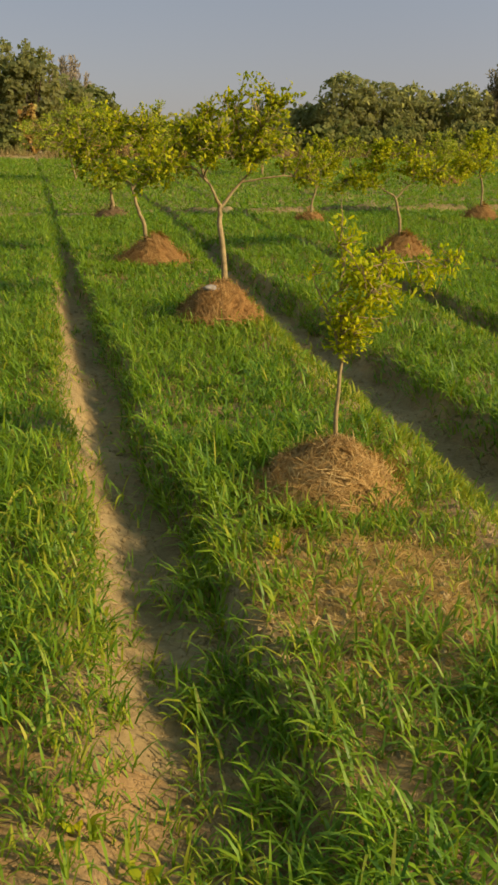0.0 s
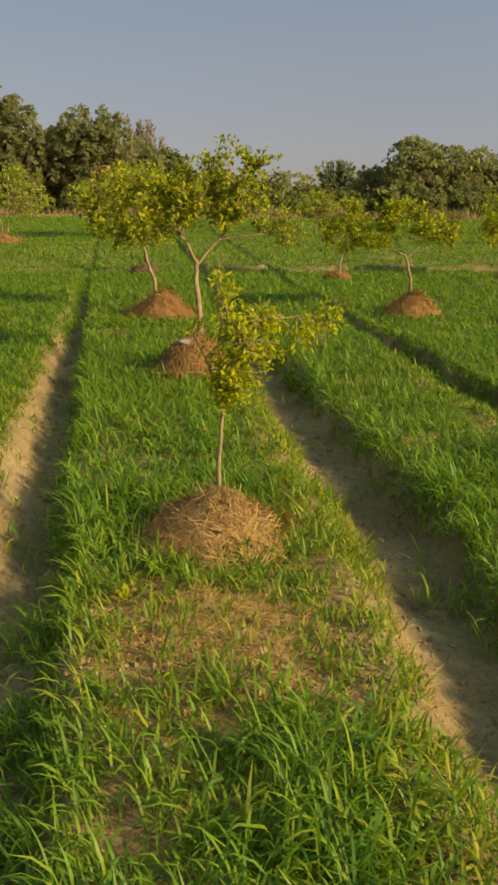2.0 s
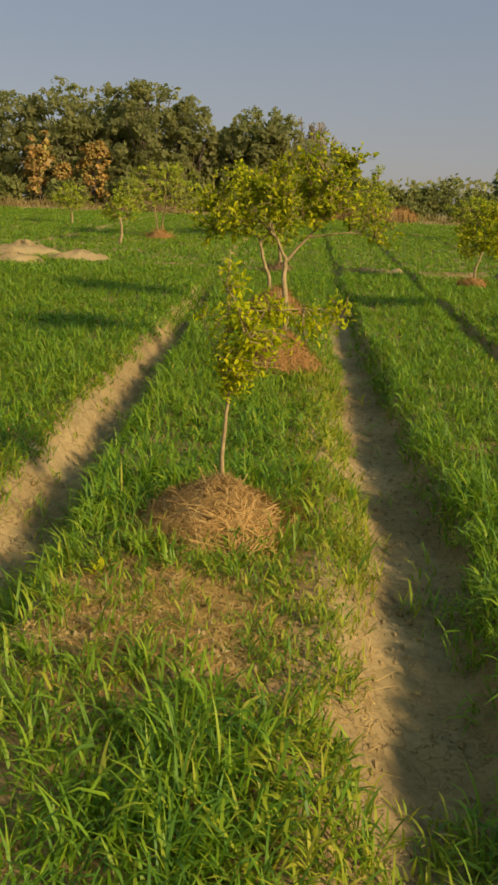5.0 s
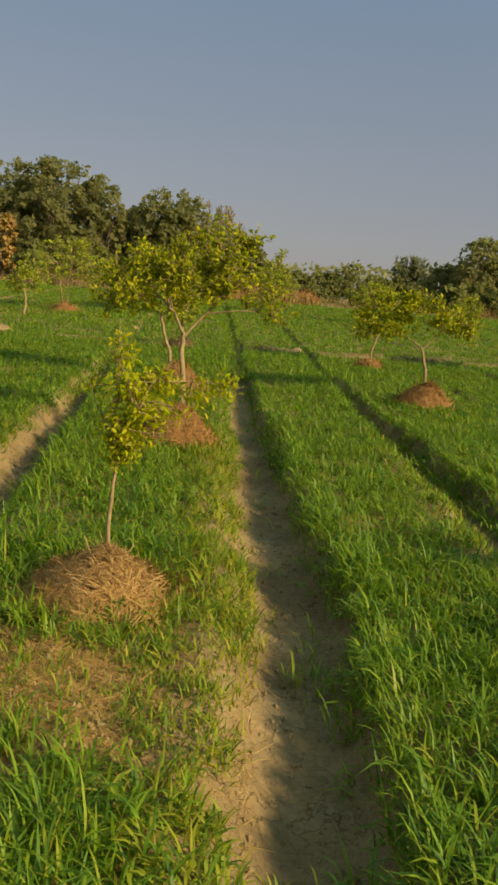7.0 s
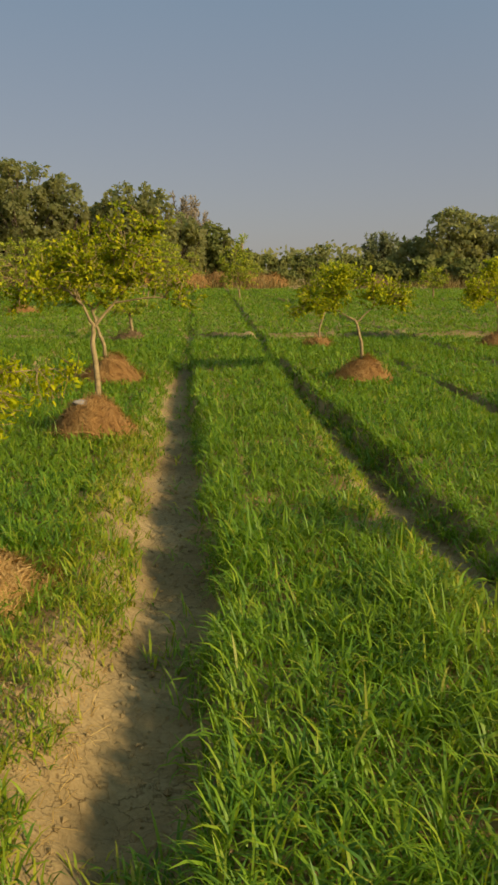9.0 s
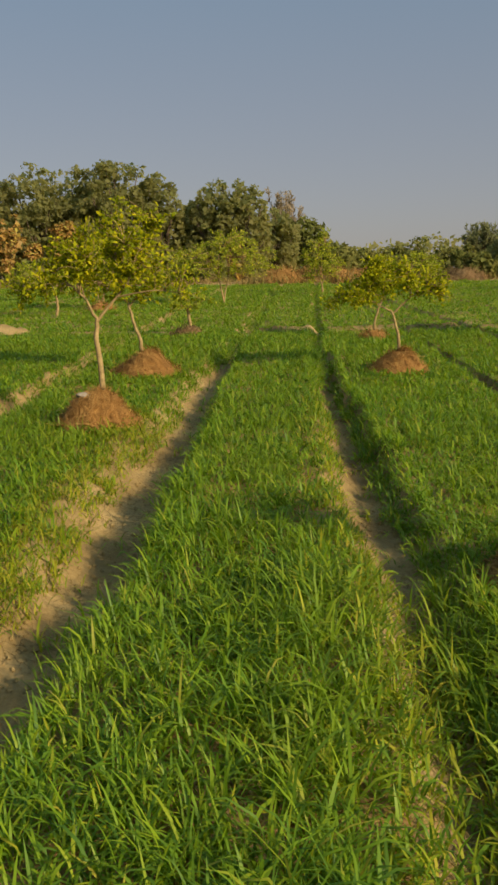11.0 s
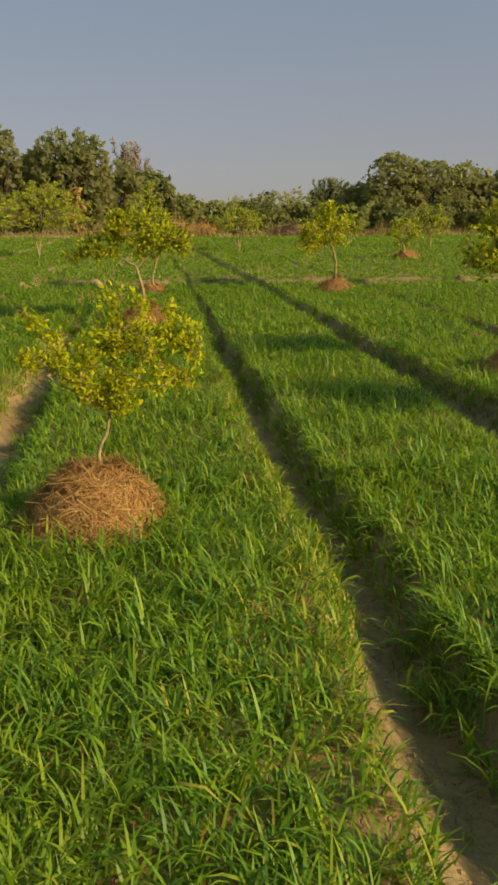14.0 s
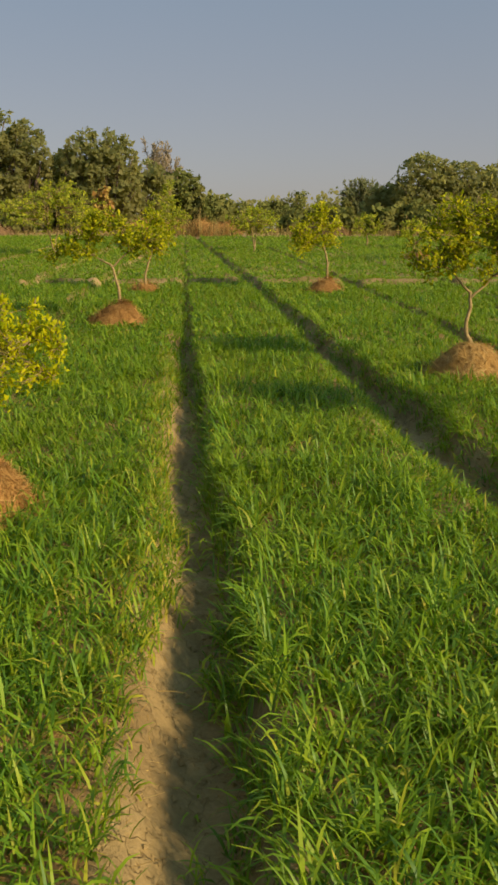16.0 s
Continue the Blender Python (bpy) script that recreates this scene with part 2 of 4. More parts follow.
def add_blades(geo, base, azimuth, length, width, lean0, lean1, seg):
    """Curved grass blades: each starts at lean0 from upright and bends over to lean1 at its tip."""
    n = len(base)
    side = np.stack([-np.sin(azimuth), np.cos(azimuth), RNG.normal(0, 0.25, n)], -1)
    out = np.stack([np.cos(azimuth), np.sin(azimuth), 0 * azimuth], -1)
    p = base.copy()
    rings = []
    shape = {3: (0.75, 1.0, 0.72), 2: (0.9, 0.85), 1: (1.0,)}[seg]
    for s in range(seg):
        w = (width * shape[s] / 2)[:, None]
        rings += [p - side * w, p + side * w]
        th = lean0 + (lean1 - lean0) * (s + 0.5) / seg
        step = (length / seg)[:, None]
        p = p + step * (out * np.sin(th)[:, None] + np.array([0, 0, 1.0]) * np.cos(th)[:, None])
    rings.append(p)
    m = 2 * seg + 1
    v = np.stack(rings, 1).reshape(-1, 3)
    o = np.arange(n)[:, None] * m
    faces = [o + np.array([2 * s, 2 * s + 1, 2 * s + 3, 2 * s + 2]) for s in range(seg - 1)]
    tip = o + np.array([2 * seg - 2, 2 * seg - 1, 2 * seg])
    if faces:
        geo.add(v, np.concatenate(faces), tip)
    else:
        geo.add(v, tip)


LEAF_FACES4 = np.array([[1, 3, 4, 2]])
LEAF_FACES3 = np.array([[0, 1, 2], [3, 5, 4]])


def add_leaves(geo, p, d, nrm, length, width):
    """Pointed oval leaves with a drooping tip."""
    d = unit(d)
    s = unit(np.cross(d, nrm))
    u = np.cross(s, d)
    L, W = length[:, None], width[:, None]
    v = np.stack([p, p + d * L * 0.3 - s * W * 0.45 + u * W * 0.16, p + d * L * 0.3 + s * W * 0.45 + u * W * 0.16,
                  p + d * L * 0.68 - s * W * 0.4 + u * W * 0.06, p + d * L * 0.68 + s * W * 0.4 + u * W * 0.06, p + d * L - u * L * 0.14], 1)
    o = (np.arange(len(p)) * 6)[:, None]
    geo.add(v.reshape(-1, 3), o + LEAF_FACES4[0], np.concatenate([o + f for f in LEAF_FACES3]))


def add_cards(geo, p, d, nrm, length, width):
    """Small four-cornered leaves for foliage far away."""
    d = unit(d)
    s = unit(np.cross(d, nrm))
    L, W = length[:, None], width[:, None]
    v = np.stack([p, p + d * L * 0.45 - s * W * 0.5, p + d * L, p + d * L * 0.45 + s * W * 0.5], 1)
    geo.add(v.reshape(-1, 3), (np.arange(len(p)) * 4)[:, None] + np.array([0, 1, 2, 3]))


def hash_grid(ix, iy, seed):
    h = np.sin(ix * 127.1 + iy * 311.7 + seed * 74.7) * 43758.5453
    return h - np.floor(h)


def value_noise(x, y, scale, seed=0):
    """Smooth noise from 0 to 1; scale in lumps to the metre."""
    x, y = x * scale, y * scale
    ix, iy = np.floor(x), np.floor(y)
    fx, fy = x - ix, y - iy
    fx, fy = fx * fx * (3 - 2 * fx), fy * fy * (3 - 2 * fy)
    a = hash_grid(ix, iy, seed) * (1 - fx) + hash_grid(ix + 1, iy, seed) * fx
    b = hash_grid(ix, iy + 1, seed) * (1 - fx) + hash_grid(ix + 1, iy + 1, seed) * fx
    return a * (1 - fy) + b * fy


def smoothstep(a, b, x):
    t = np.clip((x - a) / (b - a), 0, 1)
    return t * t * (3 - 2 * t)


# ---- the ground: raised beds, irrigation furrows, a cross bund, level land beyond ----
SLOPE = 0.035
FIELD_END = 39.0
BUND = 17.0
# each furrow: place across at y = 5, drift to the side per metre, half width of its bare strip, how much wider its near end is,
# bare ground on its sunny bank and on its shaded side, where the crop closes over the bank, share of yellow blades beside it
FURROWS = [(-10.2, 0.0, 0.16, 0.0, 0.12, 0.10, 9, 0.05), (-6.6, 0.0, 0.16, 0.0, 0.12, 0.10, 9, 0.05), (-1.82, -0.016, 0.19, 0.35, 0.28, 0.13, 9.0, 0.35),
           (0.05, -0.007, 0.26, 0.0, 0.24, 0.25, 11.5, 0.65), (1.66, -0.037, 0.20, -0.2, 0.22, 0.07, 10.3, 0.45), (3.53, -0.058, 0.145, 0.2, 0.16, 0.09, 6.5, 0.38),
           (5.25, -0.097, 0.20, 0.0, 0.10, 0.16, 6.0, 0.08)] + [(7.0 + 1.8 * k, -0.09, 0.16, 0.0, 0.10, 0.13, 6.0, 0.05) for k in range(8)]


def nearest_furrow(x, y):
    """Distance to the side of the nearest furrow's middle, that furrow's half width, and its number."""
    best, wide, which = np.full(np.shape(x), 99.0), np.full(np.shape(x), 0.2), np.zeros(np.shape(x), int)
    wob = (value_noise(x * 0 + 3, y, 0.7, 5) - 0.5) * 0.10 + (value_noise(x, y, 2.3, 6) - 0.5) * 0.07
    for k, (x5, drift, w, near_end, *_) in enumerate(FURROWS):
        bend = 0.9 * drift * np.maximum(y - 14.5, 0) * (k == 4) + 0.03 * np.maximum(4.5 - y, 0) * (k == 3)
        d = x - (x5 + drift * (y - 5) - bend) + wob
        w = w * (1 + near_end * smoothstep(5.2, 3.0, y)) * (1 - (0.25 * smoothstep(7, 11, y) + 0.2 * smoothstep(10, 17, y)) * (0.3 if x5 > 5 else 1.0))
        near = np.abs(d) < np.abs(best)
        best, wide, which = np.where(near, d, best), np.where(near, w, wide), np.where(near, k, which)
    return best, wide, which


def furrow_offset(x, y):
    return nearest_furrow(x, y)[:2]


def bund_offset(x, y):
    return y - BUND + (value_noise(x, y, 0.6, 9) - 0.5) * 0.3


def base_level(y):
    return SLOPE * np.minimum(y, BUND) + 0.030 * np.clip(y - BUND, 0, 25.0)


def ground_height(x, y):
    x, y = np.asarray(x, float), np.asarray(y, float)
    d, w, k = nearest_furrow(x, y)
    inside = smoothstep(FIELD_END + 0.5, FIELD_END - 0.5, y) * smoothstep(0.4, 1.0, y)
    left = smoothstep(-1.75 * w, -0.25 * w, d)
    right = smoothstep(1.1 * w, 0.6 * w, d)
    inside = inside * np.where(x < -1.2, 0.25 + 0.75 * smoothstep(1.6, 2.9, y), 1.0)
    inside = inside * np.where(np.abs(x - 1.6) < 0.75, 0.68 + 0.32 * smoothstep(4.2, 7.5, y), 1.0)
    cut = np.minimum(left, right) * (1 - np.where(k < 5, 0.42, 0.3) * smoothstep(11.0, 15.0, y))
    z = 0.055 - 0.18 * cut * inside
    z += inside * 0.03 * np.exp(-(((d + 1.75 * w) / 0.12) ** 2))
    z += (value_noise(x, y, 1.4, 1) - 0.5) * 0.05 + (value_noise(x, y, 6.0, 2) - 0.5) * 0.03
    z += (value_noise(x, y, 15.0, 3) - 0.5) * 0.022 * (y < 20)
    z += 0.10 * np.exp(-((bund_offset(x, y) / 0.2) ** 2)) * inside * (1 - 0.6 * cut) * (1 - 0.6 * smoothstep(0.6, -0.4, x))
    z += 0.07 * np.exp(-(((x + 1.05) / 0.6) ** 2 + ((y - 3.05) / 0.45) ** 2))
    far = smoothstep(45, 120, y)
    return z + base_level(y) + far * (value_noise(x, y, 0.02, 4) - 0.5) * 0.6


def lines(*runs):
    out = [np.array([runs[0][0]])]
    for a, b, step in runs:
        out.append(np.linspace(a, b, max(2, int(round((b - a) / step)) + 1))[1:])
    return np.concatenate(out)


def far_lines(start, end, n):
    return np.geomspace(abs(start), abs(end), n)[1:] * np.sign(end)


def ground_sheet():
    xs = np.concatenate([far_lines(-22, -3500, 16)[::-1], lines((-22, -5, 0.22), (-5, 8.5, 0.062), (8.5, 22, 0.2)), far_lines(22, 3500, 16)])
    ys = np.concatenate([far_lines(-3, -3500, 14)[::-1], lines((-3, 0.6, 0.2), (0.6, 8, 0.07), (8, 20, 0.18), (20, 46, 0.5)), far_lines(46, 3500, 18)])
    X, Y = np.meshgrid(xs, ys)
    Z = ground_height(X, Y)
    n = len(xs)
    r, c = np.meshgrid(np.arange(len(ys) - 1), np.arange(n - 1), indexing="ij")
    i = (r * n + c).ravel()
    g = Geo()
    g.add(np.stack([X, Y, Z], -1).reshape(-1, 3), np.stack([i, i + 1, i + n + 1, i + n], -1))
    ob = part("ground", g, SOIL)
    # pale silt in the furrows, browner soil on the beds
    ob.data.materials.append(BED_SOIL)
    cx, cy = (X[:-1, :-1] + X[1:, 1:]).ravel() / 2, (Y[:-1, :-1] + Y[1:, 1:]).ravel() / 2
    d, w = furrow_offset(cx, cy)
    bed = ((np.abs(d) > 1.9 * w) | ((cy < 2.5) & (cx < -1.0))) & (cy > 0.6) & (cy < BUND - 0.4)
    ob.data.polygons.foreach_set("material_index", bed.astype(np.int32))
    return tagged(ob, "dry cracked clay soil with raised beds and furrows", "ground", kind="structure")


ground_sheet()


def z_at(x, y):
    return float(ground_height(np.array([x]), np.array([y]))[0])


# ---- citrus trees: places, straw heaps round their feet ----
# heap: middle, radius, height over the bed
HEAPS = {"sapling_front": (-0.90, 4.17, 0.345, 0.20), "sapling_second": (2.42, 4.13, 0.355, 0.30), "stone": (-0.74, 7.98, 0.32, 0.245), "lean": (-0.9, 11.4, 0.38, 0.27),
         "umbrella": (2.29, 11.4, 0.32, 0.27), "yellow": (5.3, 15.4, 0.28, 0.22), "tall": (5.93, 7.98, 0.38, 0.26), "small": (-1.05, 16.3, 0.3, 0.12), "back": (2.22, 15.4, 0.24, 0.11),
         "hidden": (6.4, 5.5, 0.4, 0.3), "far_red": (8.4, 23.6, 0.35, 0.2), "far_left": (-4.4, 23.8, 0.4, 0.18),
         "reed_a": (-0.3, 40.6, 0.95, 0.50), "reed_b": (1.0, 40.8, 1.0, 0.62), "reed_c": (2.2, 40.6, 0.9, 0.50), "reed_d": (3.3, 40.9, 0.8, 0.45), "reed_e": (7.6, 40.6, 1.0, 0.36), "reed_f": (-7.2, 40.7, 1.1, 0.36), "reed_g": (-8.6, 40.9, 1.0, 0.36)}


def bare_mask(x, y):
    """0 where nothing grows, 1 where the crop is full."""
    d, _, k = nearest_furrow(x, y)
    sunny, shaded, close = (np.array([f[i] for f in FURROWS])[k] for i in (4, 5, 6))
    sunny = sunny * (1 + np.where(k == 5, 0.65, np.where(k == 3, 0.55, 0.0)) * smoothstep(4.0, 2.4, y)) * (1 - 0.82 * smoothstep(close, close + 2.0, y) - 0.25 * smoothstep(6.0, 9.0, y) * smoothstep(close + 2.0, close, y))
    sunny = np.maximum(0.02, sunny * (1 - 0.95 * smoothstep(16.0, 17.0, y) * (x < 2.6))) + 0.03 * smoothstep(17.0, 18.5, y) * (x > 2.6)
    shaded = shaded * (1 - 0.2 * smoothstep(15.0, 18.5, y)) * (1 - 0.5 * smoothstep(6.0, 10.0, y) * (k == 3))
    shaded = shaded * (1 - np.where(k == 2, 0.9, np.where(k == 3, 0.5, 0.0)) * smoothstep(11.0, 17.0, y))
    a = np.where(d < 0, smoothstep(0.82 * sunny, 1.18 * sunny, -d), smoothstep(0.75 * shaded, 1.15 * shaded, d))
    a = a * smoothstep(0.05, 0.16, np.abs(bund_offset(x, y) + 0.05) + 0.2 * smoothstep(0.24, 0.36, value_noise(x, y, 1.3, 12)) + 0.2 * smoothstep(0.6, 0.2, x) * (np.abs(x) > 0.3))
    for hx, hy, r, _ in HEAPS.values():
        a = a * smoothstep(r * 0.6, r * 0.88, np.hypot(x - hx, y - hy))
    # the near ends of the furrows are overgrown
    grown = np.maximum(1.0 * smoothstep(3.1, 2.6, y + 0.55 * smoothstep(-1.75, -1.9, x) * smoothstep(-2.2, -2.08, x)) * (np.abs(x + 1.8) < 0.6), 0.62 * smoothstep(4.3, 3.6, y) * (np.abs(x - 1.65) < 0.5) * (1 - np.maximum(np.exp(-(((x - 1.47) / 0.17) ** 2 + ((y - 3.1) / 0.5) ** 4)), np.exp(-(((x - 1.44) / 0.24) ** 4 + ((y - 1.9) / 0.24) ** 4)))))
    grown = np.maximum(grown, 0.6 * smoothstep(2.6, 2.1, y) * (np.abs(x - 0.12) < 0.26))
    grown = np.maximum(grown, 0.7 * smoothstep(2.15, 1.95, y) * (np.abs(x + 0.1) < 0.42))
    a = np.maximum(a, grown * (0.25 + 0.9 * value_noise(x, y, 3.0, 14)))
    patch = np.exp(-(((x + 1.1) / 0.54) ** 2 + ((y - 3.1) / 0.6) ** 2))
    a = a * (1 - 0.77 * smoothstep(0.2, 0.6, patch) * (0.75 + 0.4 * value_noise(x, y, 5.0, 15)))
    corner = smoothstep(2.3, 1.6, y + 0.5 * (x + 2.4)) * smoothstep(-1.5, -2.0, x)
    a = a * (1 - 0.25 * corner)
    a = a * (1 - 0.5 * smoothstep(2.1, 1.6, y) * smoothstep(1.2, 0.4, x))
    a = a * (1 - 0.4 * smoothstep(2.8, 2.4, y) * smoothstep(-0.75, -1.25, x))
    a = np.maximum(a, 1.3 * smoothstep(0.35, 0.6, np.exp(-(((x + 0.65) / 0.5) ** 2 + ((y - 2.2) / 0.4) ** 2))))
    return a * smoothstep(FIELD_END, FIELD_END - 1.0, y) * smoothstep(0.7, 1.2, y)


def growth(x, y):
    """Height of the crop, 0 to 1: shorter on the sunny side of a bed's bank, round the bare patch and at its nearer end."""
    d, w = furrow_offset(x, y)
    h = np.where(d < 0, 0.67 + 0.33 * np.maximum(smoothstep(-1.6 * w, -3.2 * w, d), smoothstep(8.5, 12.0, y)), 0.95)
    patch = np.exp(-(((x + 0.85) / 0.75) ** 2 + ((y - 3.3) / 0.8) ** 2))
    h = h * (1 + 0.35 * smoothstep(-2.2 * w, -1.0 * w, d) * (d < 0) * smoothstep(9.0, 12.0, y))
    h = h * (1 - 0.58 * patch)
    h = h * (1 + 0.35 * np.exp(-(((x + 0.65) / 0.45) ** 2 + ((y - 2.25) / 0.35) ** 2)))
    h = h * (1 - 0.18 * smoothstep(3.0, 2.3, y) * smoothstep(-0.7, -1.3, x))
    h = h * (1 + 0.25 * smoothstep(4.6, 3.8, y) * smoothstep(0.55, 0.35, np.abs(x - 1.55)))
    b = bund_offset(x, y)
    h = h * (1 - 0.5 * smoothstep(-0.9, -0.15, b) * smoothstep(0.4, 0.2, b))
    even = 1 - 0.5 * smoothstep(4.5, 8.0, y)
    return h * (1 + even * (0.4 * value_noise(x, y, 0.9, 21) - 0.2)) * (1 + even * (0.36 * value_noise(x, y, 6.0, 22) - 0.16))


def in_view(x, y, margin):
    lo = np.minimum(-2.7 - 0.07 * y, -0.7 - 0.37 * y) - margin
    hi = np.maximum(4.4 + 0.31 * y, -1.6 + 0.56 * y) + margin
    return (x > lo) & (x < hi)


def wheat(y0, y1, plants, per, seg, width, x0, x1, margin, tall=1.0, outside=False):
    """Plants of several arching leaves that leave a short stem at different heights."""
    n = int((x1 - x0) * (y1 - y0) * plants)
    x, y = RNG.uniform(x0, x1, n), RNG.uniform(y0, y1, n)
    keep = in_view(x, y, margin)
    if outside:
        keep &= ~in_view(x, y, 0.3)
    x, y = x[keep], y[keep]
    d, w = furrow_offset(x, y)
    floor = (np.abs(d) < 0.8 * w) * smoothstep(5.0, 2.5, y) * (value_noise(x, y, 4.0, 33) > np.where(x < -1.2, 0.42, 0.62)) * np.where(x < -1.2, 0.7, 0.5)
    keep = RNG.random(len(x)) < 0.35 * floor + bare_mask(x, y) * (0.72 + 0.55 * value_noise(x, y, 2.5, 31)) * (0.68 + 0.7 * smoothstep(0.2, 0.7, value_noise(x, y, 7.0, 35))) + 0.012 + 0.035 * (value_noise(x, y, 3.0, 32) > 0.5)
    x, y = x[keep], y[keep]
    h = growth(x, y) * RNG.uniform(0.8, 1.15, len(x))
    tilt = RNG.normal(0, 0.10, (len(x), 2))
    d, w = furrow_offset(x, y)
    tilt[:, 0] += np.where((d > 0) & (d < 2.0 * w), -0.28, 0.0) + np.where((d < 0) & (d > -2.6 * w), 0.1, 0.0)
    x, y, h, tilt = np.repeat(x, per), np.repeat(y, per), np.repeat(h, per), np.repeat(tilt, per, 0)
    n = len(x)
    rise = np.tile(np.linspace(0, 1, per), n // per) ** 1.2 * 0.42
    zb = h * 0.26 * tall * rise
    x, y = x + RNG.normal(0, 0.018, n) + tilt[:, 0] * zb * 2, y + RNG.normal(0, 0.018, n) + tilt[:, 1] * zb * 2
    base = np.stack([x, y, ground_height(x, y) - 0.01 + zb], -1)
    length = h * RNG.uniform(0.11, 0.245, n) * tall * np.where(rise > 0.38, 0.9, 1.0) * np.repeat(np.where((d > 0) & (d < 1.7 * w), 1.1, 1.0), per)
    az = RNG.uniform(0, 2 * np.pi, n)
    push = np.stack([np.cos(az), np.sin(az)], -1) + tilt * 1.6
    az = np.arctan2(push[:, 1], push[:, 0])
    length = length * np.where(np.abs(x - 1.75) < 0.35, 1 - 0.2 * smoothstep(7.5, 4.5, y), 1.0)
    lean0 = np.abs(RNG.normal(0.30 if seg == 3 else 0.42, 0.20, n))
    lean1 = lean0 + np.abs(RNG.normal(1.7, 0.75, n)) * (0.35 + 0.65 * np.minimum(h / 0.9, 1.0))
    wd = width * RNG.uniform(0.6, 1.35, n) * (0.4 + 0.6 * np.minimum(h / 0.75, 1.0))
    d, w, k = nearest_furrow(x, y)
    dry = np.array([f[7] for f in FURROWS])[k]
    yellow = RNG.random(n) < 0.022 + dry * smoothstep(-2.9 * w, -1.4 * w, d) * (d < 0) * smoothstep(10.0, 7.0, y) + 0.45 * np.exp(-(((x + 1.0) / 0.6) ** 2 + ((y - 3.3) / 0.5) ** 2))
    for pick, geo in ((~yellow, GREEN), (yellow, YELLOW)):
        add_blades(geo, base[pick], az[pick], length[pick], wd[pick], lean0[pick], lean1[pick], seg)


GREEN, YELLOW = Geo(), Geo()
wheat(0.8, 2.9, 620, 6, 3, 0.0088, -4.2, 7.5, 0.3, 0.84)
wheat(2.9, 5.0, 620, 6, 3, 0.0086, -4.2, 7.5, 0.3, 0.79)
wheat(5.0, 9.5, 480, 6, 2, 0.0099, -6, 9, 0.35, 0.65)
wheat(9.5, 17.5, 300, 6, 2, 0.0128, -9, 12, 0.4, 0.56)
wheat(17.5, 39.0, 150, 5, 1, 0.025, -18, 24, 0.8, 0.50)
wheat(0.8, 14.0, 110, 5, 1, 0.026, -9.0, 13.0, 6.0, 1.0, True)
tagged(part("wheat_crop", GREEN, WHEAT), "dense green young wheat growing on raised beds", "wheat", kind="stuff")
tagged(part("yellowing_wheat", YELLOW, WHEAT_YELLOW), "sparse yellowing wheat along the furrow banks", "wheat", kind="stuff")


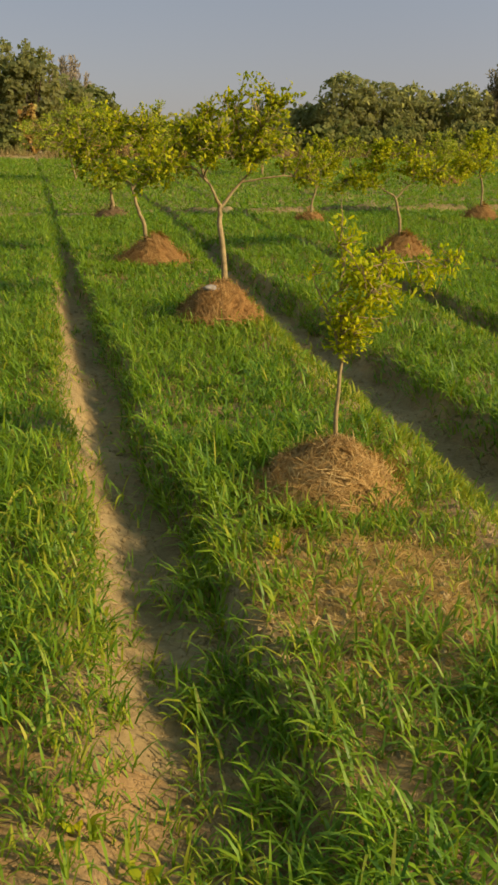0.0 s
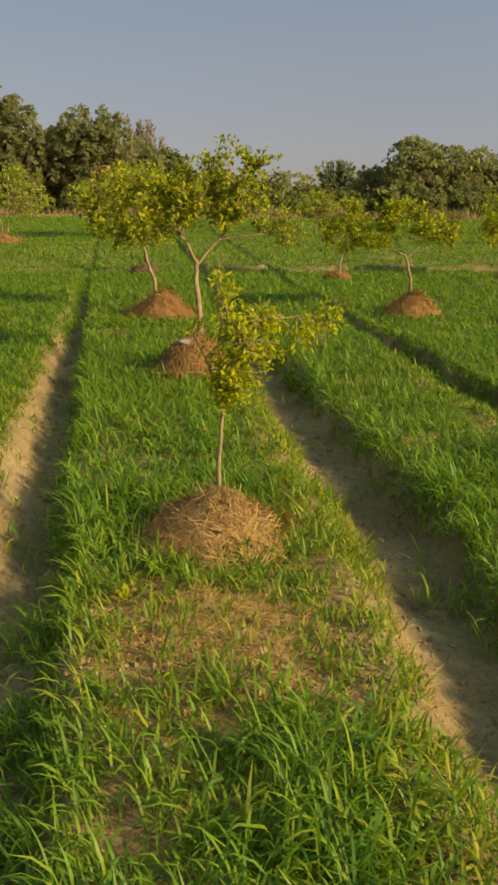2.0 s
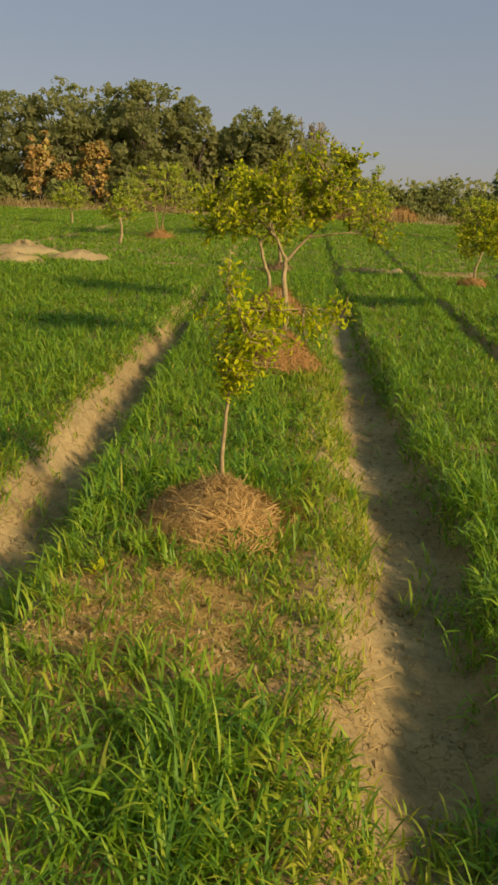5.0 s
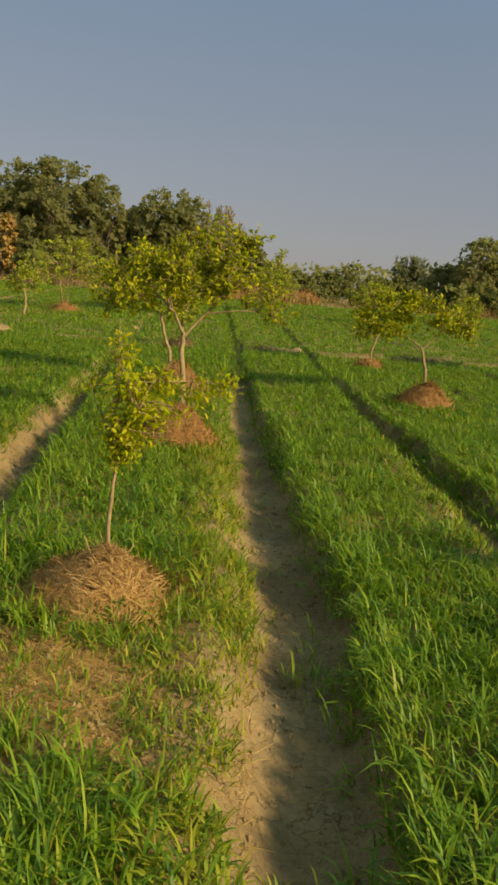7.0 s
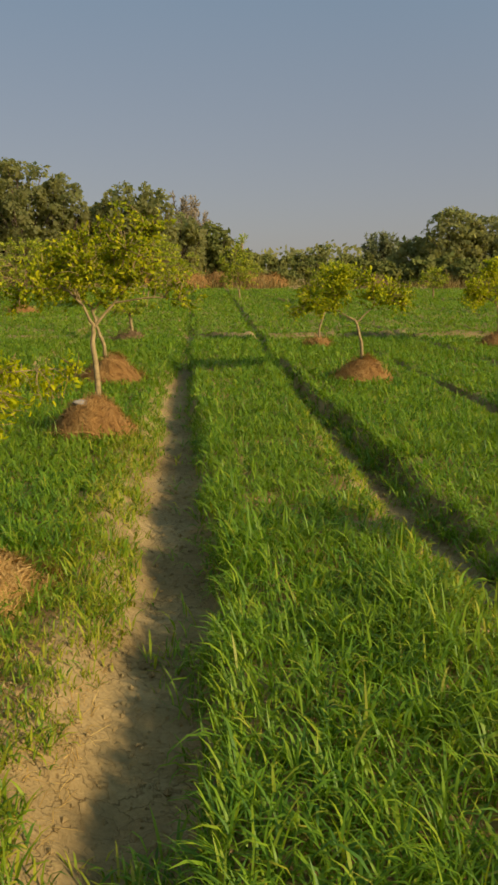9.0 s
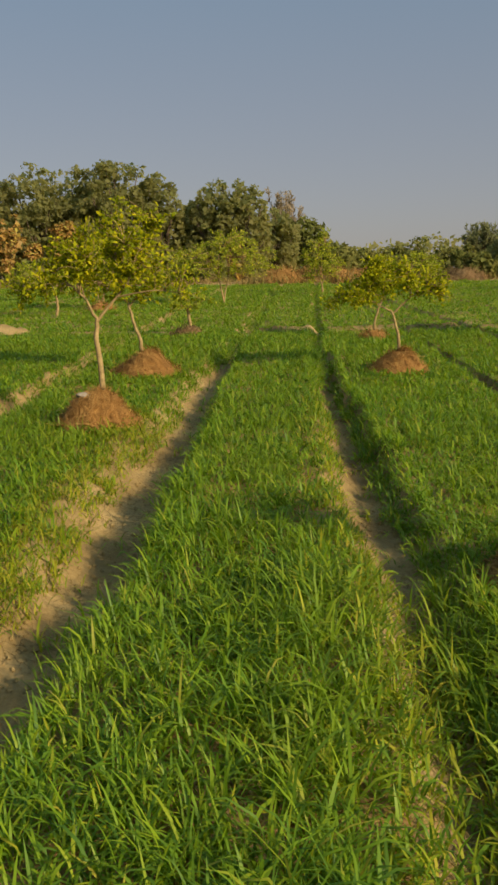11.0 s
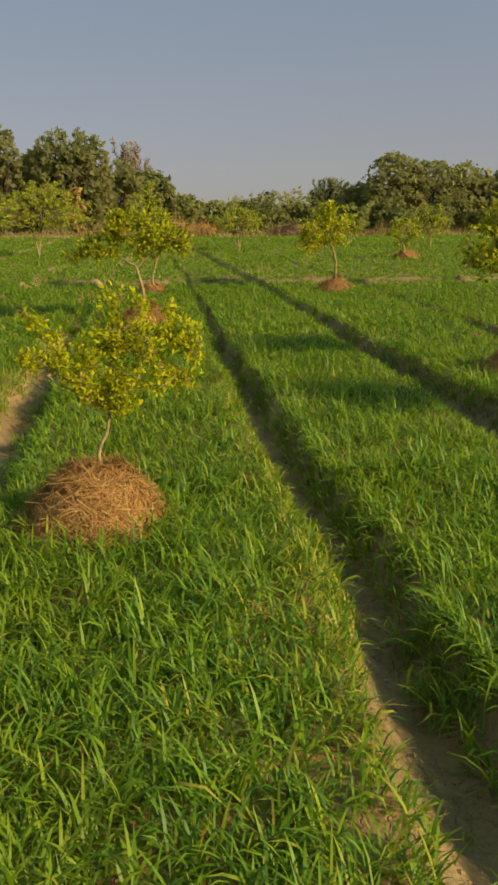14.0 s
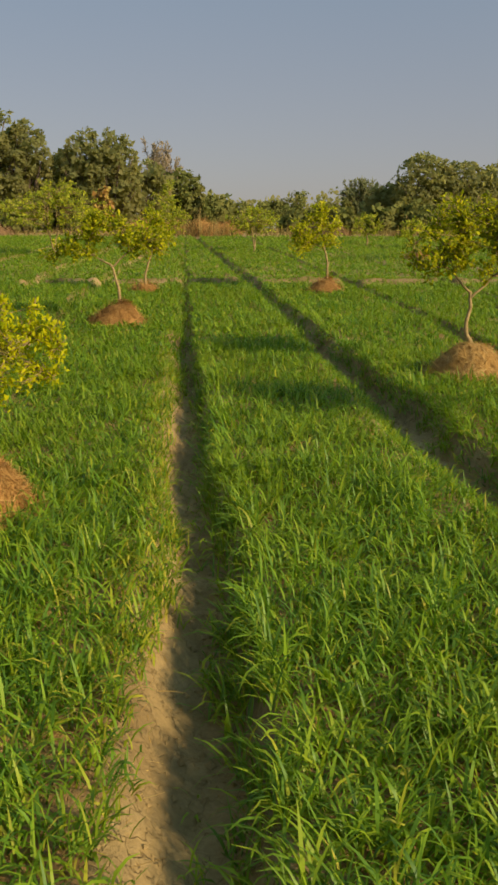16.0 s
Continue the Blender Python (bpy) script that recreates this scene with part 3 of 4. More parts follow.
# ---- straw heaps ----
def straw_heap(key, label, bundles, coarse=1.0, mat=STRAW, peak=2.6, neck=(0.08, 0.1), group="straw mounds round the trees", collar=0.085, skirt=1.3):
    """A lumpy heap with a matted coat of straw: bundles of a few nearly parallel stalks, many of them laid downhill."""
    hx, hy, r, h = HEAPS[key]
    root = new("straw_mound")
    z0 = z_at(hx, hy)
    root.location = (hx, hy, z0)
    tagged(root, label, "mulch mound", group)
    seed = len(key) + hx * 3

    def dome(a, s):
        rr = r * (1 + 0.45 * (value_noise(np.cos(a) * 1.2 + 9, np.sin(a) * 1.2 + seed, 1.0, 41) - 0.5))
        x, y = s * rr * np.cos(a), s * rr * np.sin(a)
        lump = (value_noise(x + hx, y + hy, 9.0 / coarse, 42) - 0.5) * 0.16 + (value_noise(x + hx, y + hy, 3.6, 43) - 0.5) * 0.36 * (1 - s**2) + (value_noise(x + hx, y + hy, 19.0 / coarse, 44) - 0.5) * 0.07
        z = h * (1 - s**peak) + h * lump + collar * np.exp(-(((x - neck[0]) / 0.07) ** 2 + ((y - neck[1]) / 0.07) ** 2))
        return np.stack([x, y, z], -1)

    rings, around = (22, 72) if bundles > 1000 else (12, 40)
    a, s = np.meshgrid(np.linspace(0, 2 * np.pi, around, endpoint=False), np.linspace(0.02, 1.0, rings))
    v = dome(a.ravel(), s.ravel())
    v[-around:, 2] = -0.08
    k, i = np.meshgrid(np.arange(rings - 1), np.arange(around), indexing="ij")
    j = (i + 1) % around
    g = Geo()
    g.add(np.concatenate([v, [v[:around].mean(0)]]), np.stack([k * around + i, k * around + j, (k + 1) * around + j, (k + 1) * around + i], -1).reshape(-1, 4),
          np.stack([np.arange(around), (np.arange(around) + 1) % around, np.full(around, rings * around)], -1))
    part("core", g, mat, root)
    each = 6
    n = bundles * each
    a, s = RNG.uniform(0, 2 * np.pi, bundles), np.sqrt(RNG.uniform(0.0, skirt, bundles))
    down = np.stack([np.cos(a), np.sin(a), 0 * a], -1)
    way = RNG.normal(0, 1, (bundles, 3)) + down * (0.9 * (RNG.random(bundles) < 0.5))[:, None]
    way = np.repeat(way, each, 0) + RNG.normal(0, 0.22, (n, 3))
    lift = np.repeat(RNG.uniform(0.0, 0.026, bundles) + 0.04 * RNG.random(bundles) ** 5, each) + RNG.uniform(0.002, 0.010, n)
    a, s = np.repeat(a, each), np.repeat(s, each)
    p = dome(a, np.minimum(s, 1.0))
    p[:, :2] *= np.maximum(s, 1.0)[:, None]
    p[:, 2] = np.where(s > 1, 0.015 + 0.03 * RNG.random(n), p[:, 2])
    nrm = unit(p * (1 / r**2, 1 / r**2, 0) + (0, 0, 0.6 / r))
    t = unit(way - nrm * (way * nrm).sum(-1, keepdims=True) * 0.88)
    side = np.cross(nrm, t)
    p = p + side * RNG.normal(0, 0.010 * coarse, n)[:, None] + t * RNG.normal(0, 0.02, n)[:, None]
    L = (RNG.uniform(0.05, 0.15, n) + 0.12 * RNG.random(n) ** 4)[:, None] * max(1.0, coarse * 0.9)
    w = RNG.uniform(0.0009, 0.0021, n)[:, None] * coarse
    lift = lift[:, None]
    bow = RNG.normal(0, 0.016, n)[:, None]
    p0, p1, p2 = p - t * L / 2 + nrm * (lift - 0.016), p + nrm * (lift + 0.004) + side * bow, p + t * L / 2 + nrm * (lift - 0.014 + RNG.normal(0.004, 0.020, n)[:, None])
    g = Geo()
    o = np.arange(n)[:, None] * 6
    g.add(np.stack([p0 - side * w, p0 + side * w, p1 - side * w, p1 + side * w, p2 - side * w, p2 + side * w], 1).reshape(-1, 3), o + np.array([0, 1, 3, 2]), o + np.array([2, 3, 5, 4]))
    part("straw", g, mat, root, kind="stuff")
    return root


straw_heap("sapling_front", "low matted mound of brown straw mulch round a sapling", 3500, 0.95, STRAW, 2.7, (0.03, 0.01), collar=0.075, skirt=1.4)
straw_heap("sapling_second", "tall rounded mound of golden straw mulch", 4200, 0.9, STRAW_GOLD, 2.1, (0.035, -0.05), collar=-0.05, skirt=1.25)
straw_heap("stone", "straw mulch mound with a pale stone on top", 1000, 1.2, STRAW_RED, 2.8, (0.05, 0.02), collar=0.03)
straw_heap("lean", "orange-brown straw mulch mound under a leaning tree", 520, 1.6, STRAW_RED, 1.7)
straw_heap("umbrella", "orange-brown straw mulch mound under a spreading tree", 520, 1.6, STRAW_RED, 1.7)
straw_heap("yellow", "small brown straw mulch mound in the wheat", 240, 2.0, STRAW_RED, 1.7)
straw_heap("tall", "wide flat mound of brown straw mulch", 1000, 1.2, STRAW, 2.4, (0.02, 0.05), collar=0.02)
straw_heap("small", "low dark straw mulch mound", 100, 2.4, BRUSH, 1.7)
straw_heap("back", "low brown straw mulch mound beside the bund", 100, 2.4, STRAW_RED, 1.7)
straw_heap("hidden", "brown straw mulch mound in the wheat", 140, 1.7, STRAW_RED, 1.7)
straw_heap("far_red", "distant reddish straw mulch mound", 70, 3.0, STRAW_RED, 1.7)
straw_heap("far_left", "distant flat straw mulch mound", 70, 3.0, STRAW_RED, 1.7)

for reeds in ("reed_a", "reed_b", "reed_c", "reed_d", "reed_e", "reed_f", "reed_g"):
    straw_heap(reeds, "low heap of cut brown reeds on the field edge", 160, 6.0, BRUSH if reeds[-1] in "efg" else STRAW_RED, 2.0, (9.0, 9.0), "reed heaps on the bank")


# ---- citrus trees ----
def citrus(x, y, trunk, limbs, blobs, twigs, leaves, leaf_len, label, mat=CITRUS, girth=0.026, single=None, spread=0.22, name="citrus_tree", group="citrus trees in the field"):
    """trunk: points up to the fork; limbs: their end points; blobs: (x, y, z, rx, ry, rz) that the crown fills; all from the tree's foot."""
    root = new(name)
    root.location = (x, y, z_at(x, y) - 0.02)
    tagged(root, label, "tree", group)
    g = Geo()
    sapling = name == "citrus_sapling"
    tp = smooth_path(trunk, 12, 0.0015 if sapling else 0.005)
    wide = 1.0 if sapling else 1.17
    blobs = [(b[0] * wide, b[1] * wide, b[2], b[3] * wide, b[4] * wide, b[5] * (wide + 1) / 2) for b in blobs]
    limbs = [(e[0] * wide, e[1] * wide, e[2]) for e in limbs]
    add_tube(g, tp, np.linspace(girth * 1.15, girth * 0.68, 12), 9)
    part("trunk", g, BARK, root)
    bones, owner, geos = [tp[7:]], [0] * len(tp[7:]), []
    main = []
    for i, e in enumerate(limbs):
        e = np.array(e, float)
        start = tp[-1 - (i % 2)] if i < 2 else main[i % 2][3 + (i // 2) % 3]
        mid = start + (e - start) * 0.5 + RNG.normal(0, 0.02, 3) + (0, 0, 0.01)
        lp = smooth_path([start, mid, e], 8, 0.008)
        g = Geo()
        main.append(lp)
        add_tube(g, lp, np.linspace(girth * (0.62 if i < 2 else 0.36), girth * 0.14, 8), 7)
        geos.append(g)
        bones.append(lp)
        owner += [i] * len(lp)
    bones = np.concatenate(bones)
    vol = np.array([b[3] * b[4] * b[5] for b in blobs]) ** (0.46 if sapling else 0.75)
    which = RNG.choice(len(blobs), twigs, p=vol / vol.sum())
    B = np.array(blobs, float)[which]
    dirs = unit(RNG.normal(0, 1, (twigs, 3)))
    tips = B[:, :3] + dirs * B[:, 3:] * (RNG.uniform(0.2, 1.05, twigs) ** 0.6)[:, None]
    near = np.argmin(((tips[:, None] - bones[None]) ** 2).sum(-1) + 0.25 * np.maximum(bones[None, :, 2] - tips[:, None, 2], 0), 1)
    P, D, O = [], [], []
    for a, b, k in zip(bones[near], tips, near):
        mid = (a + b) / 2 + RNG.normal(0, 0.03, 3) + (0, 0, 0.02)
        line = smooth_path([a, mid, b], 5)
        limb = owner[k]
        add_tube(geos[limb], line, np.linspace(max(0.0025, girth * 0.15), 0.0014, 5), 4)
        k = max(2, int(RNG.normal(leaves, leaves * 0.3)))
        reach = min(0.95, spread / max(np.linalg.norm(b - a), 0.05))
        f = 1 - RNG.uniform(0, 1, k) ** 1.2 * reach
        pos = a * (1 - f)[:, None] ** 2 + 2 * mid * ((1 - f) * f)[:, None] + b * f[:, None] ** 2
        O.append(np.full(k, limb))
        P.append(pos + RNG.normal(0, leaf_len * (0.65 if sapling else 0.4), (k, 3)))
        D.append(unit((b - a)[None])[0] * 0.6 + RNG.normal(0, 0.7, (k, 3)) + (0, 0, 0.15))
    branches = [part("branch", g, BARK, root) for g in geos]
    P, D, O = np.concatenate(P), unit(np.concatenate(D)), np.concatenate(O)
    n = len(P)
    N = unit(RNG.normal(0, 0.75, (n, 3)) + (0.35, -0.3, 0.6))
    L = leaf_len * RNG.uniform(0.65, 1.25, n)
    first = min(n, 290) if single else 0
    if single:
        order = RNG.permutation(n)
        P, D, N, L, O = P[order], D[order], N[order], L[order], O[order]
        shapes = []
        for k in range(3):
            gl = Geo()
            add_leaves(gl, np.zeros((1, 3)), np.array([[1.0, 0, 0]]), np.array([[0.0, 0, 1]]), np.array([1.0]), np.array([0.32 + 0.05 * k]))
            shapes.append(gl.mesh("leaf", single))
        for i in range(first):
            s = unit(np.cross(N[i], D[i]))
            u = np.cross(D[i], s)
            m = Matrix(((D[i][0], s[0], u[0]), (D[i][1], s[1], u[1]), (D[i][2], s[2], u[2]))).to_4x4()
            ob = new("leaf", shapes[i % 3])
            ob.parent = branches[O[i]]
            ob.matrix_basis = Matrix.Translation(P[i]) @ m @ Matrix.Scale(L[i], 4)
    for i, branch in enumerate(branches):
        k = np.flatnonzero((O == i) & (np.arange(n) >= first))
        if len(k):
            g = Geo()
            add_leaves(g, P[k], D[k], N[k], L[k], L[k] * RNG.uniform(*((0.34, 0.48) if sapling else (0.42, 0.6)), len(k)))
            part("foliage", g, mat, branch, kind="stuff")
    return root


citrus(-0.87, 4.2, [(0, 0, 0.05), (0.0, 0, 0.40), (0.01, 0, 0.6), (0.02, 0, 0.74)],
       [(0.0, 0.03, 1.40), (-0.12, 0.05, 1.08), (0.54, -0.02, 1.14), (0.26, 0.06, 1.18), (0.10, -0.1, 1.0)],
       [(0.02, 0.03, 1.33, 0.035, 0.04, 0.10), (0.05, 0.03, 1.20, 0.05, 0.05, 0.08), (0.10, 0.0, 1.08, 0.13, 0.12, 0.08), (0.04, 0.0, 0.96, 0.13, 0.13, 0.11), (0.22, 0.04, 1.12, 0.09, 0.08, 0.09),
        (0.36, -0.02, 1.02, 0.13, 0.06, 0.06), (0.52, -0.02, 1.12, 0.05, 0.03, 0.05), (-0.13, 0.05, 1.10, 0.022, 0.03, 0.05), (0.24, 0.0, 0.95, 0.10, 0.08, 0.07), (0.06, 0.0, 0.86, 0.07, 0.07, 0.06), (0.02, 0.0, 0.76, 0.06, 0.07, 0.07), (0.11, 0.0, 0.84, 0.10, 0.10, 0.06)],
       185, 12, 0.035, "young citrus sapling with sparse yellow-green leaves and bare stem", SAPLING, 0.011, SAPLING_ONE, 0.24, "citrus_sapling", "citrus saplings")
citrus(2.455, 4.14, [(-0.005, 0, 0.05), (-0.005, 0, 0.30), (-0.02, 0.01, 0.44), (0.02, 0.02, 0.52), (0.04, 0.02, 0.64)],
       [(-0.33, -0.10, 0.89), (0.12, 0.0, 1.22), (-0.29, -0.05, 1.06), (0.34, 0.03, 1.12), (-0.10, 0.06, 0.96), (0.44, 0.0, 0.92), (-0.08, -0.12, 0.80), (0.20, -0.06, 1.14),
        (-0.02, 0.12, 0.90), (0.40, 0.05, 0.78), (-0.15, -0.04, 0.76), (0.26, -0.12, 0.95)],
       [(0.20, 0.0, 0.80, 0.15, 0.16, 0.10), (0.10, 0.0, 0.70, 0.10, 0.13, 0.07), (0.28, 0.0, 0.96, 0.11, 0.14, 0.08), (0.12, 0.0, 0.96, 0.08, 0.13, 0.09), (-0.08, -0.04, 0.85, 0.10, 0.10, 0.06), (-0.04, 0.0, 0.74, 0.10, 0.12, 0.06), (0.0, 0.0, 0.95, 0.09, 0.11, 0.07),
        (-0.20, -0.08, 0.90, 0.09, 0.08, 0.045), (-0.32, -0.10, 0.90, 0.06, 0.05, 0.025), (-0.20, -0.05, 0.99, 0.04, 0.04, 0.05), (-0.29, -0.05, 1.06, 0.025, 0.03, 0.05), (0.08, 0.0, 1.11, 0.025, 0.03, 0.09),
        (0.0, 0.0, 1.185, 0.09, 0.03, 0.012), (0.125, 0.0, 1.22, 0.025, 0.03, 0.03), (0.21, -0.03, 1.10, 0.028, 0.03, 0.09), (0.34, 0.02, 1.08, 0.03, 0.03, 0.09), (0.43, 0.0, 1.02, 0.06, 0.05, 0.03),
        (0.44, 0.0, 0.90, 0.05, 0.05, 0.04), (0.38, 0.04, 0.78, 0.06, 0.06, 0.03), (0.18, 0.0, 0.50, 0.10, 0.03, 0.004)],
       330, 16, 0.030, "bushy young citrus sapling with yellow-green leaves in straw", SAPLING, 0.0105, SAPLING_ONE, 0.20, "citrus_sapling", "citrus saplings")
citrus(-0.685, 8.0, [(0.0, 0, 0.05), (0.0, 0, 0.42), (-0.02, 0, 0.75), (-0.03, 0.02, 0.88), (-0.02, 0.03, 0.98)],
       [(-0.32, 0.0, 1.38), (0.34, 0.0, 1.46), (-0.14, 0.1, 1.62), (0.25, -0.1, 1.62), (-0.52, -0.1, 1.24), (0.40, 0.1, 1.78), (-0.25, 0.16, 1.48), (0.62, 0.0, 1.2), (-0.05, -0.15, 1.5), (0.12, 0.14, 1.72)],
       [(-0.55, 0, 1.20, 0.20, 0.25, 0.15), (-0.30, 0, 1.35, 0.28, 0.3, 0.17), (-0.2, 0.05, 1.58, 0.24, 0.3, 0.16), (0.08, 0.05, 1.68, 0.32, 0.3, 0.24), (0.36, 0, 1.58, 0.26, 0.3, 0.24), (0.42, 0, 1.84, 0.17, 0.2, 0.13),
        (0.6, 0, 1.35, 0.2, 0.22, 0.16), (0.72, 0, 1.16, 0.12, 0.15, 0.09), (0.08, 0, 1.42, 0.32, 0.3, 0.16), (0.2, 0, 1.98, 0.1, 0.1, 0.07)],
       390, 15, 0.044, "citrus tree with a forked pale trunk and airy yellow-green crown", CITRUS, 0.026, CITRUS_ONE)
citrus(-0.99, 11.5, [(0.02, 0, 0.05), (0.0, 0, 0.42), (-0.08, 0, 0.65), (-0.14, 0, 0.92)],
       [(-0.5, 0, 1.2), (0.15, 0, 1.3), (-0.6, -0.1, 1.4), (0.0, -0.1, 1.5), (-0.2, 0.1, 1.55)],
       [(-0.5, 0, 1.15, 0.35, 0.4, 0.25), (-0.15, 0, 1.25, 0.42, 0.45, 0.3), (0.2, 0, 1.1, 0.26, 0.3, 0.2), (-0.35, 0, 1.58, 0.35, 0.4, 0.24), (0.05, 0, 1.58, 0.28, 0.3, 0.22), (-0.7, 0, 1.35, 0.2, 0.2, 0.2)],
       290, 14, 0.054, "dense round citrus tree on a leaning trunk", CITRUS, 0.024)
citrus(2.25, 11.5, [(0.02, 0, 0.05), (0.02, 0, 0.40), (-0.01, 0, 0.6), (-0.08, 0, 0.78)],
       [(-0.55, 0, 0.98), (0.3, 0, 1.05), (-0.25, 0.1, 1.3), (0.1, -0.1, 1.25)],
       [(-0.50, 0, 1.0, 0.28, 0.3, 0.17), (-0.08, 0, 1.2, 0.36, 0.36, 0.19), (0.32, 0, 1.1, 0.29, 0.3, 0.2), (-0.15, 0, 1.36, 0.3, 0.3, 0.12), (0.5, 0, 0.95, 0.12, 0.14, 0.13), (-0.72, 0, 0.86, 0.14, 0.14, 0.12)],
       250, 13, 0.054, "umbrella-shaped citrus tree with two low spreading limbs", CITRUS, 0.021)
citrus(2.24, 15.4, [(-0.03, 0, 0.05), (-0.02, 0, 0.3), (0.05, 0, 0.55), (0.1, 0, 0.7)],
       [(-0.2, 0, 0.98), (0.2, 0, 1.2), (0.35, 0, 0.95)],
       [(-0.12, 0, 0.85, 0.28, 0.3, 0.24), (0.15, 0, 1.05, 0.28, 0.3, 0.25), (0.1, 0, 1.3, 0.2, 0.22, 0.14), (0.3, 0, 0.85, 0.18, 0.2, 0.16)],
       170, 13, 0.058, "small citrus tree leaning over the wheat", CITRUS, 0.019)
citrus(5.3, 15.45, [(0, 0, 0.05), (0.02, 0, 0.33), (0.02, 0, 0.55), (-0.04, 0, 0.76)],
       [(-0.4, 0, 1.0), (-0.1, 0, 1.4), (0.15, 0, 1.1)],
       [(-0.22, 0, 1.05, 0.34, 0.33, 0.26), (-0.1, 0, 1.35, 0.26, 0.26, 0.17), (-0.42, 0, 0.78, 0.16, 0.2, 0.2), (0.12, 0, 1.05, 0.13, 0.2, 0.25)],
       180, 13, 0.060, "yellowing citrus tree with a thin upright crown", leafy("yellowing_citrus_leaf", [(0.0, (0.25, 0.30, 0.014)), (0.5, (0.39, 0.41, 0.016)), (1.0, (0.56, 0.52, 0.02))], 0.5, 0.6, spec=0.12), 0.021)
TALL = dict(trunk=[(0.04, 0, 0.05), (0.03, 0, 0.30), (-0.03, 0, 0.44), (-0.02, 0, 0.62), (-0.01, 0, 0.80)], limbs=[(-0.28, 0, 1.1), (0.36, 0, 1.15), (-0.1, -0.1, 1.45), (0.12, 0.1, 1.5), (-0.42, 0, 1.02), (0.3, -0.12, 1.4), (-0.25, 0.12, 1.3), (0.45, 0.1, 1.05)],
            blobs=[(-0.30, 0, 1.22, 0.24, 0.34, 0.26), (0.02, 0, 1.44, 0.36, 0.36, 0.26), (0.38, 0, 1.25, 0.32, 0.36, 0.28), (-0.40, 0, 0.98, 0.14, 0.18, 0.12), (0.08, 0, 1.15, 0.34, 0.36, 0.2), (-0.2, 0, 1.58, 0.18, 0.22, 0.12), (0.4, 0, 1.55, 0.16, 0.2, 0.14)],
            twigs=380, leaves=15, leaf_len=0.046, girth=0.022)
citrus(5.93, 8.03, label="full dark-green citrus tree with a forked slender trunk", single=CITRUS_ONE, **TALL)
citrus(6.4, 5.5, label="full dark-green citrus tree with a slender trunk", **TALL)


def far_citrus(x, y, h, w, low, label, twigs=90, cone=False, twin=False):
    b = [(0, 0, low + (h - low) * 0.45, w * 0.5, w * 0.5, (h - low) * 0.42), (w * 0.25, 0, low + (h - low) * 0.35, w * 0.3, w * 0.3, (h - low) * 0.3),
         (-w * 0.25, 0, low + (h - low) * 0.4, w * 0.3, w * 0.3, (h - low) * 0.32), (w * 0.05, 0, low + (h - low) * 0.8, w * (0.15 if cone else 0.28), w * 0.25, (h - low) * 0.22)]
    top = low + (h - low) * 0.45
    stem = [(0, 0, 0.0), (0, 0, 0.04), (0, 0, 0.08)] if twin else [(0, 0, 0.02), (0.03, 0, low * 0.6), (0, 0, low + 0.1)]
    reach = 0.07 if twin else 0.26
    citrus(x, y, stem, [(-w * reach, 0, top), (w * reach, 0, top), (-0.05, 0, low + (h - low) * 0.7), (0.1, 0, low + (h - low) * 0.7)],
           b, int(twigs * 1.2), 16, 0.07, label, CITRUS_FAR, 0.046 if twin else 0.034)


far_citrus(1.45, 30.6, 2.3, 1.25, 0.25, "distant pointed citrus tree in the wheat", 150, True)
far_citrus(4.3, 28.0, 1.4, 1.5, 0.5, "distant spreading citrus tree with pale stems", 110, twin=True)
far_citrus(-1.3, 25.5, 2.05, 2.6, 0.7, "distant citrus tree with pale twin stems", 250, twin=True)
far_citrus(-4.4, 23.9, 2.0, 2.2, 0.6, "distant broad green citrus tree", 170, twin=True)
far_citrus(-4.95, 21.6, 1.2, 0.9, 0.5, "distant thin citrus tree", 50)
far_citrus(8.3, 23.5, 1.2, 0.8, 0.35, "distant small citrus tree on a red mound", 60)
far_citrus(8.2, 31.5, 1.3, 1.1, 0.4, "distant small hazy citrus tree", 60)
far_citrus(10.4, 29.0, 1.4, 1.2, 0.4, "distant hazy citrus tree", 70)
far_citrus(-7.9, 28.5, 1.3, 1.2, 0.4, "distant low citrus tree", 70)
far_citrus(-1.05, 16.35, 0.92, 0.85, 0.42, "thin young citrus tree with a sparse crown", 20)
far_citrus(13.0, 30.0, 1.4, 1.3, 0.4, "distant hazy citrus tree", 70)
far_citrus(12.4, 24.5, 1.5, 1.3, 0.45, "distant round citrus tree", 80)


# ---- the stone on the second heap ----
def stone(x, y, z, size, label):
    bm = bmesh.new()
    bmesh.ops.create_icosphere(bm, subdivisions=3, radius=1)
    for v in bm.verts:
        k = 1 + 0.25 * noise.noise(v.co * 1.3) + 0.08 * noise.noise(v.co * 4)
        v.co = Vector((v.co.x * size[0] * k, v.co.y * size[1] * k, v.co.z * size[2] * k))
    me = bpy.data.meshes.new("stone")
    bm.to_mesh(me)
    bm.free()
    me.materials.append(STONE)
    ob = new("stone", me)
    ob.location = (x, y, z)
    return tagged(ob, label, "stone")


stone(-0.81, 7.87, z_at(-0.74, 7.98) + 0.285, (0.078, 0.055, 0.03), "pale flat stone lying on a straw mound")


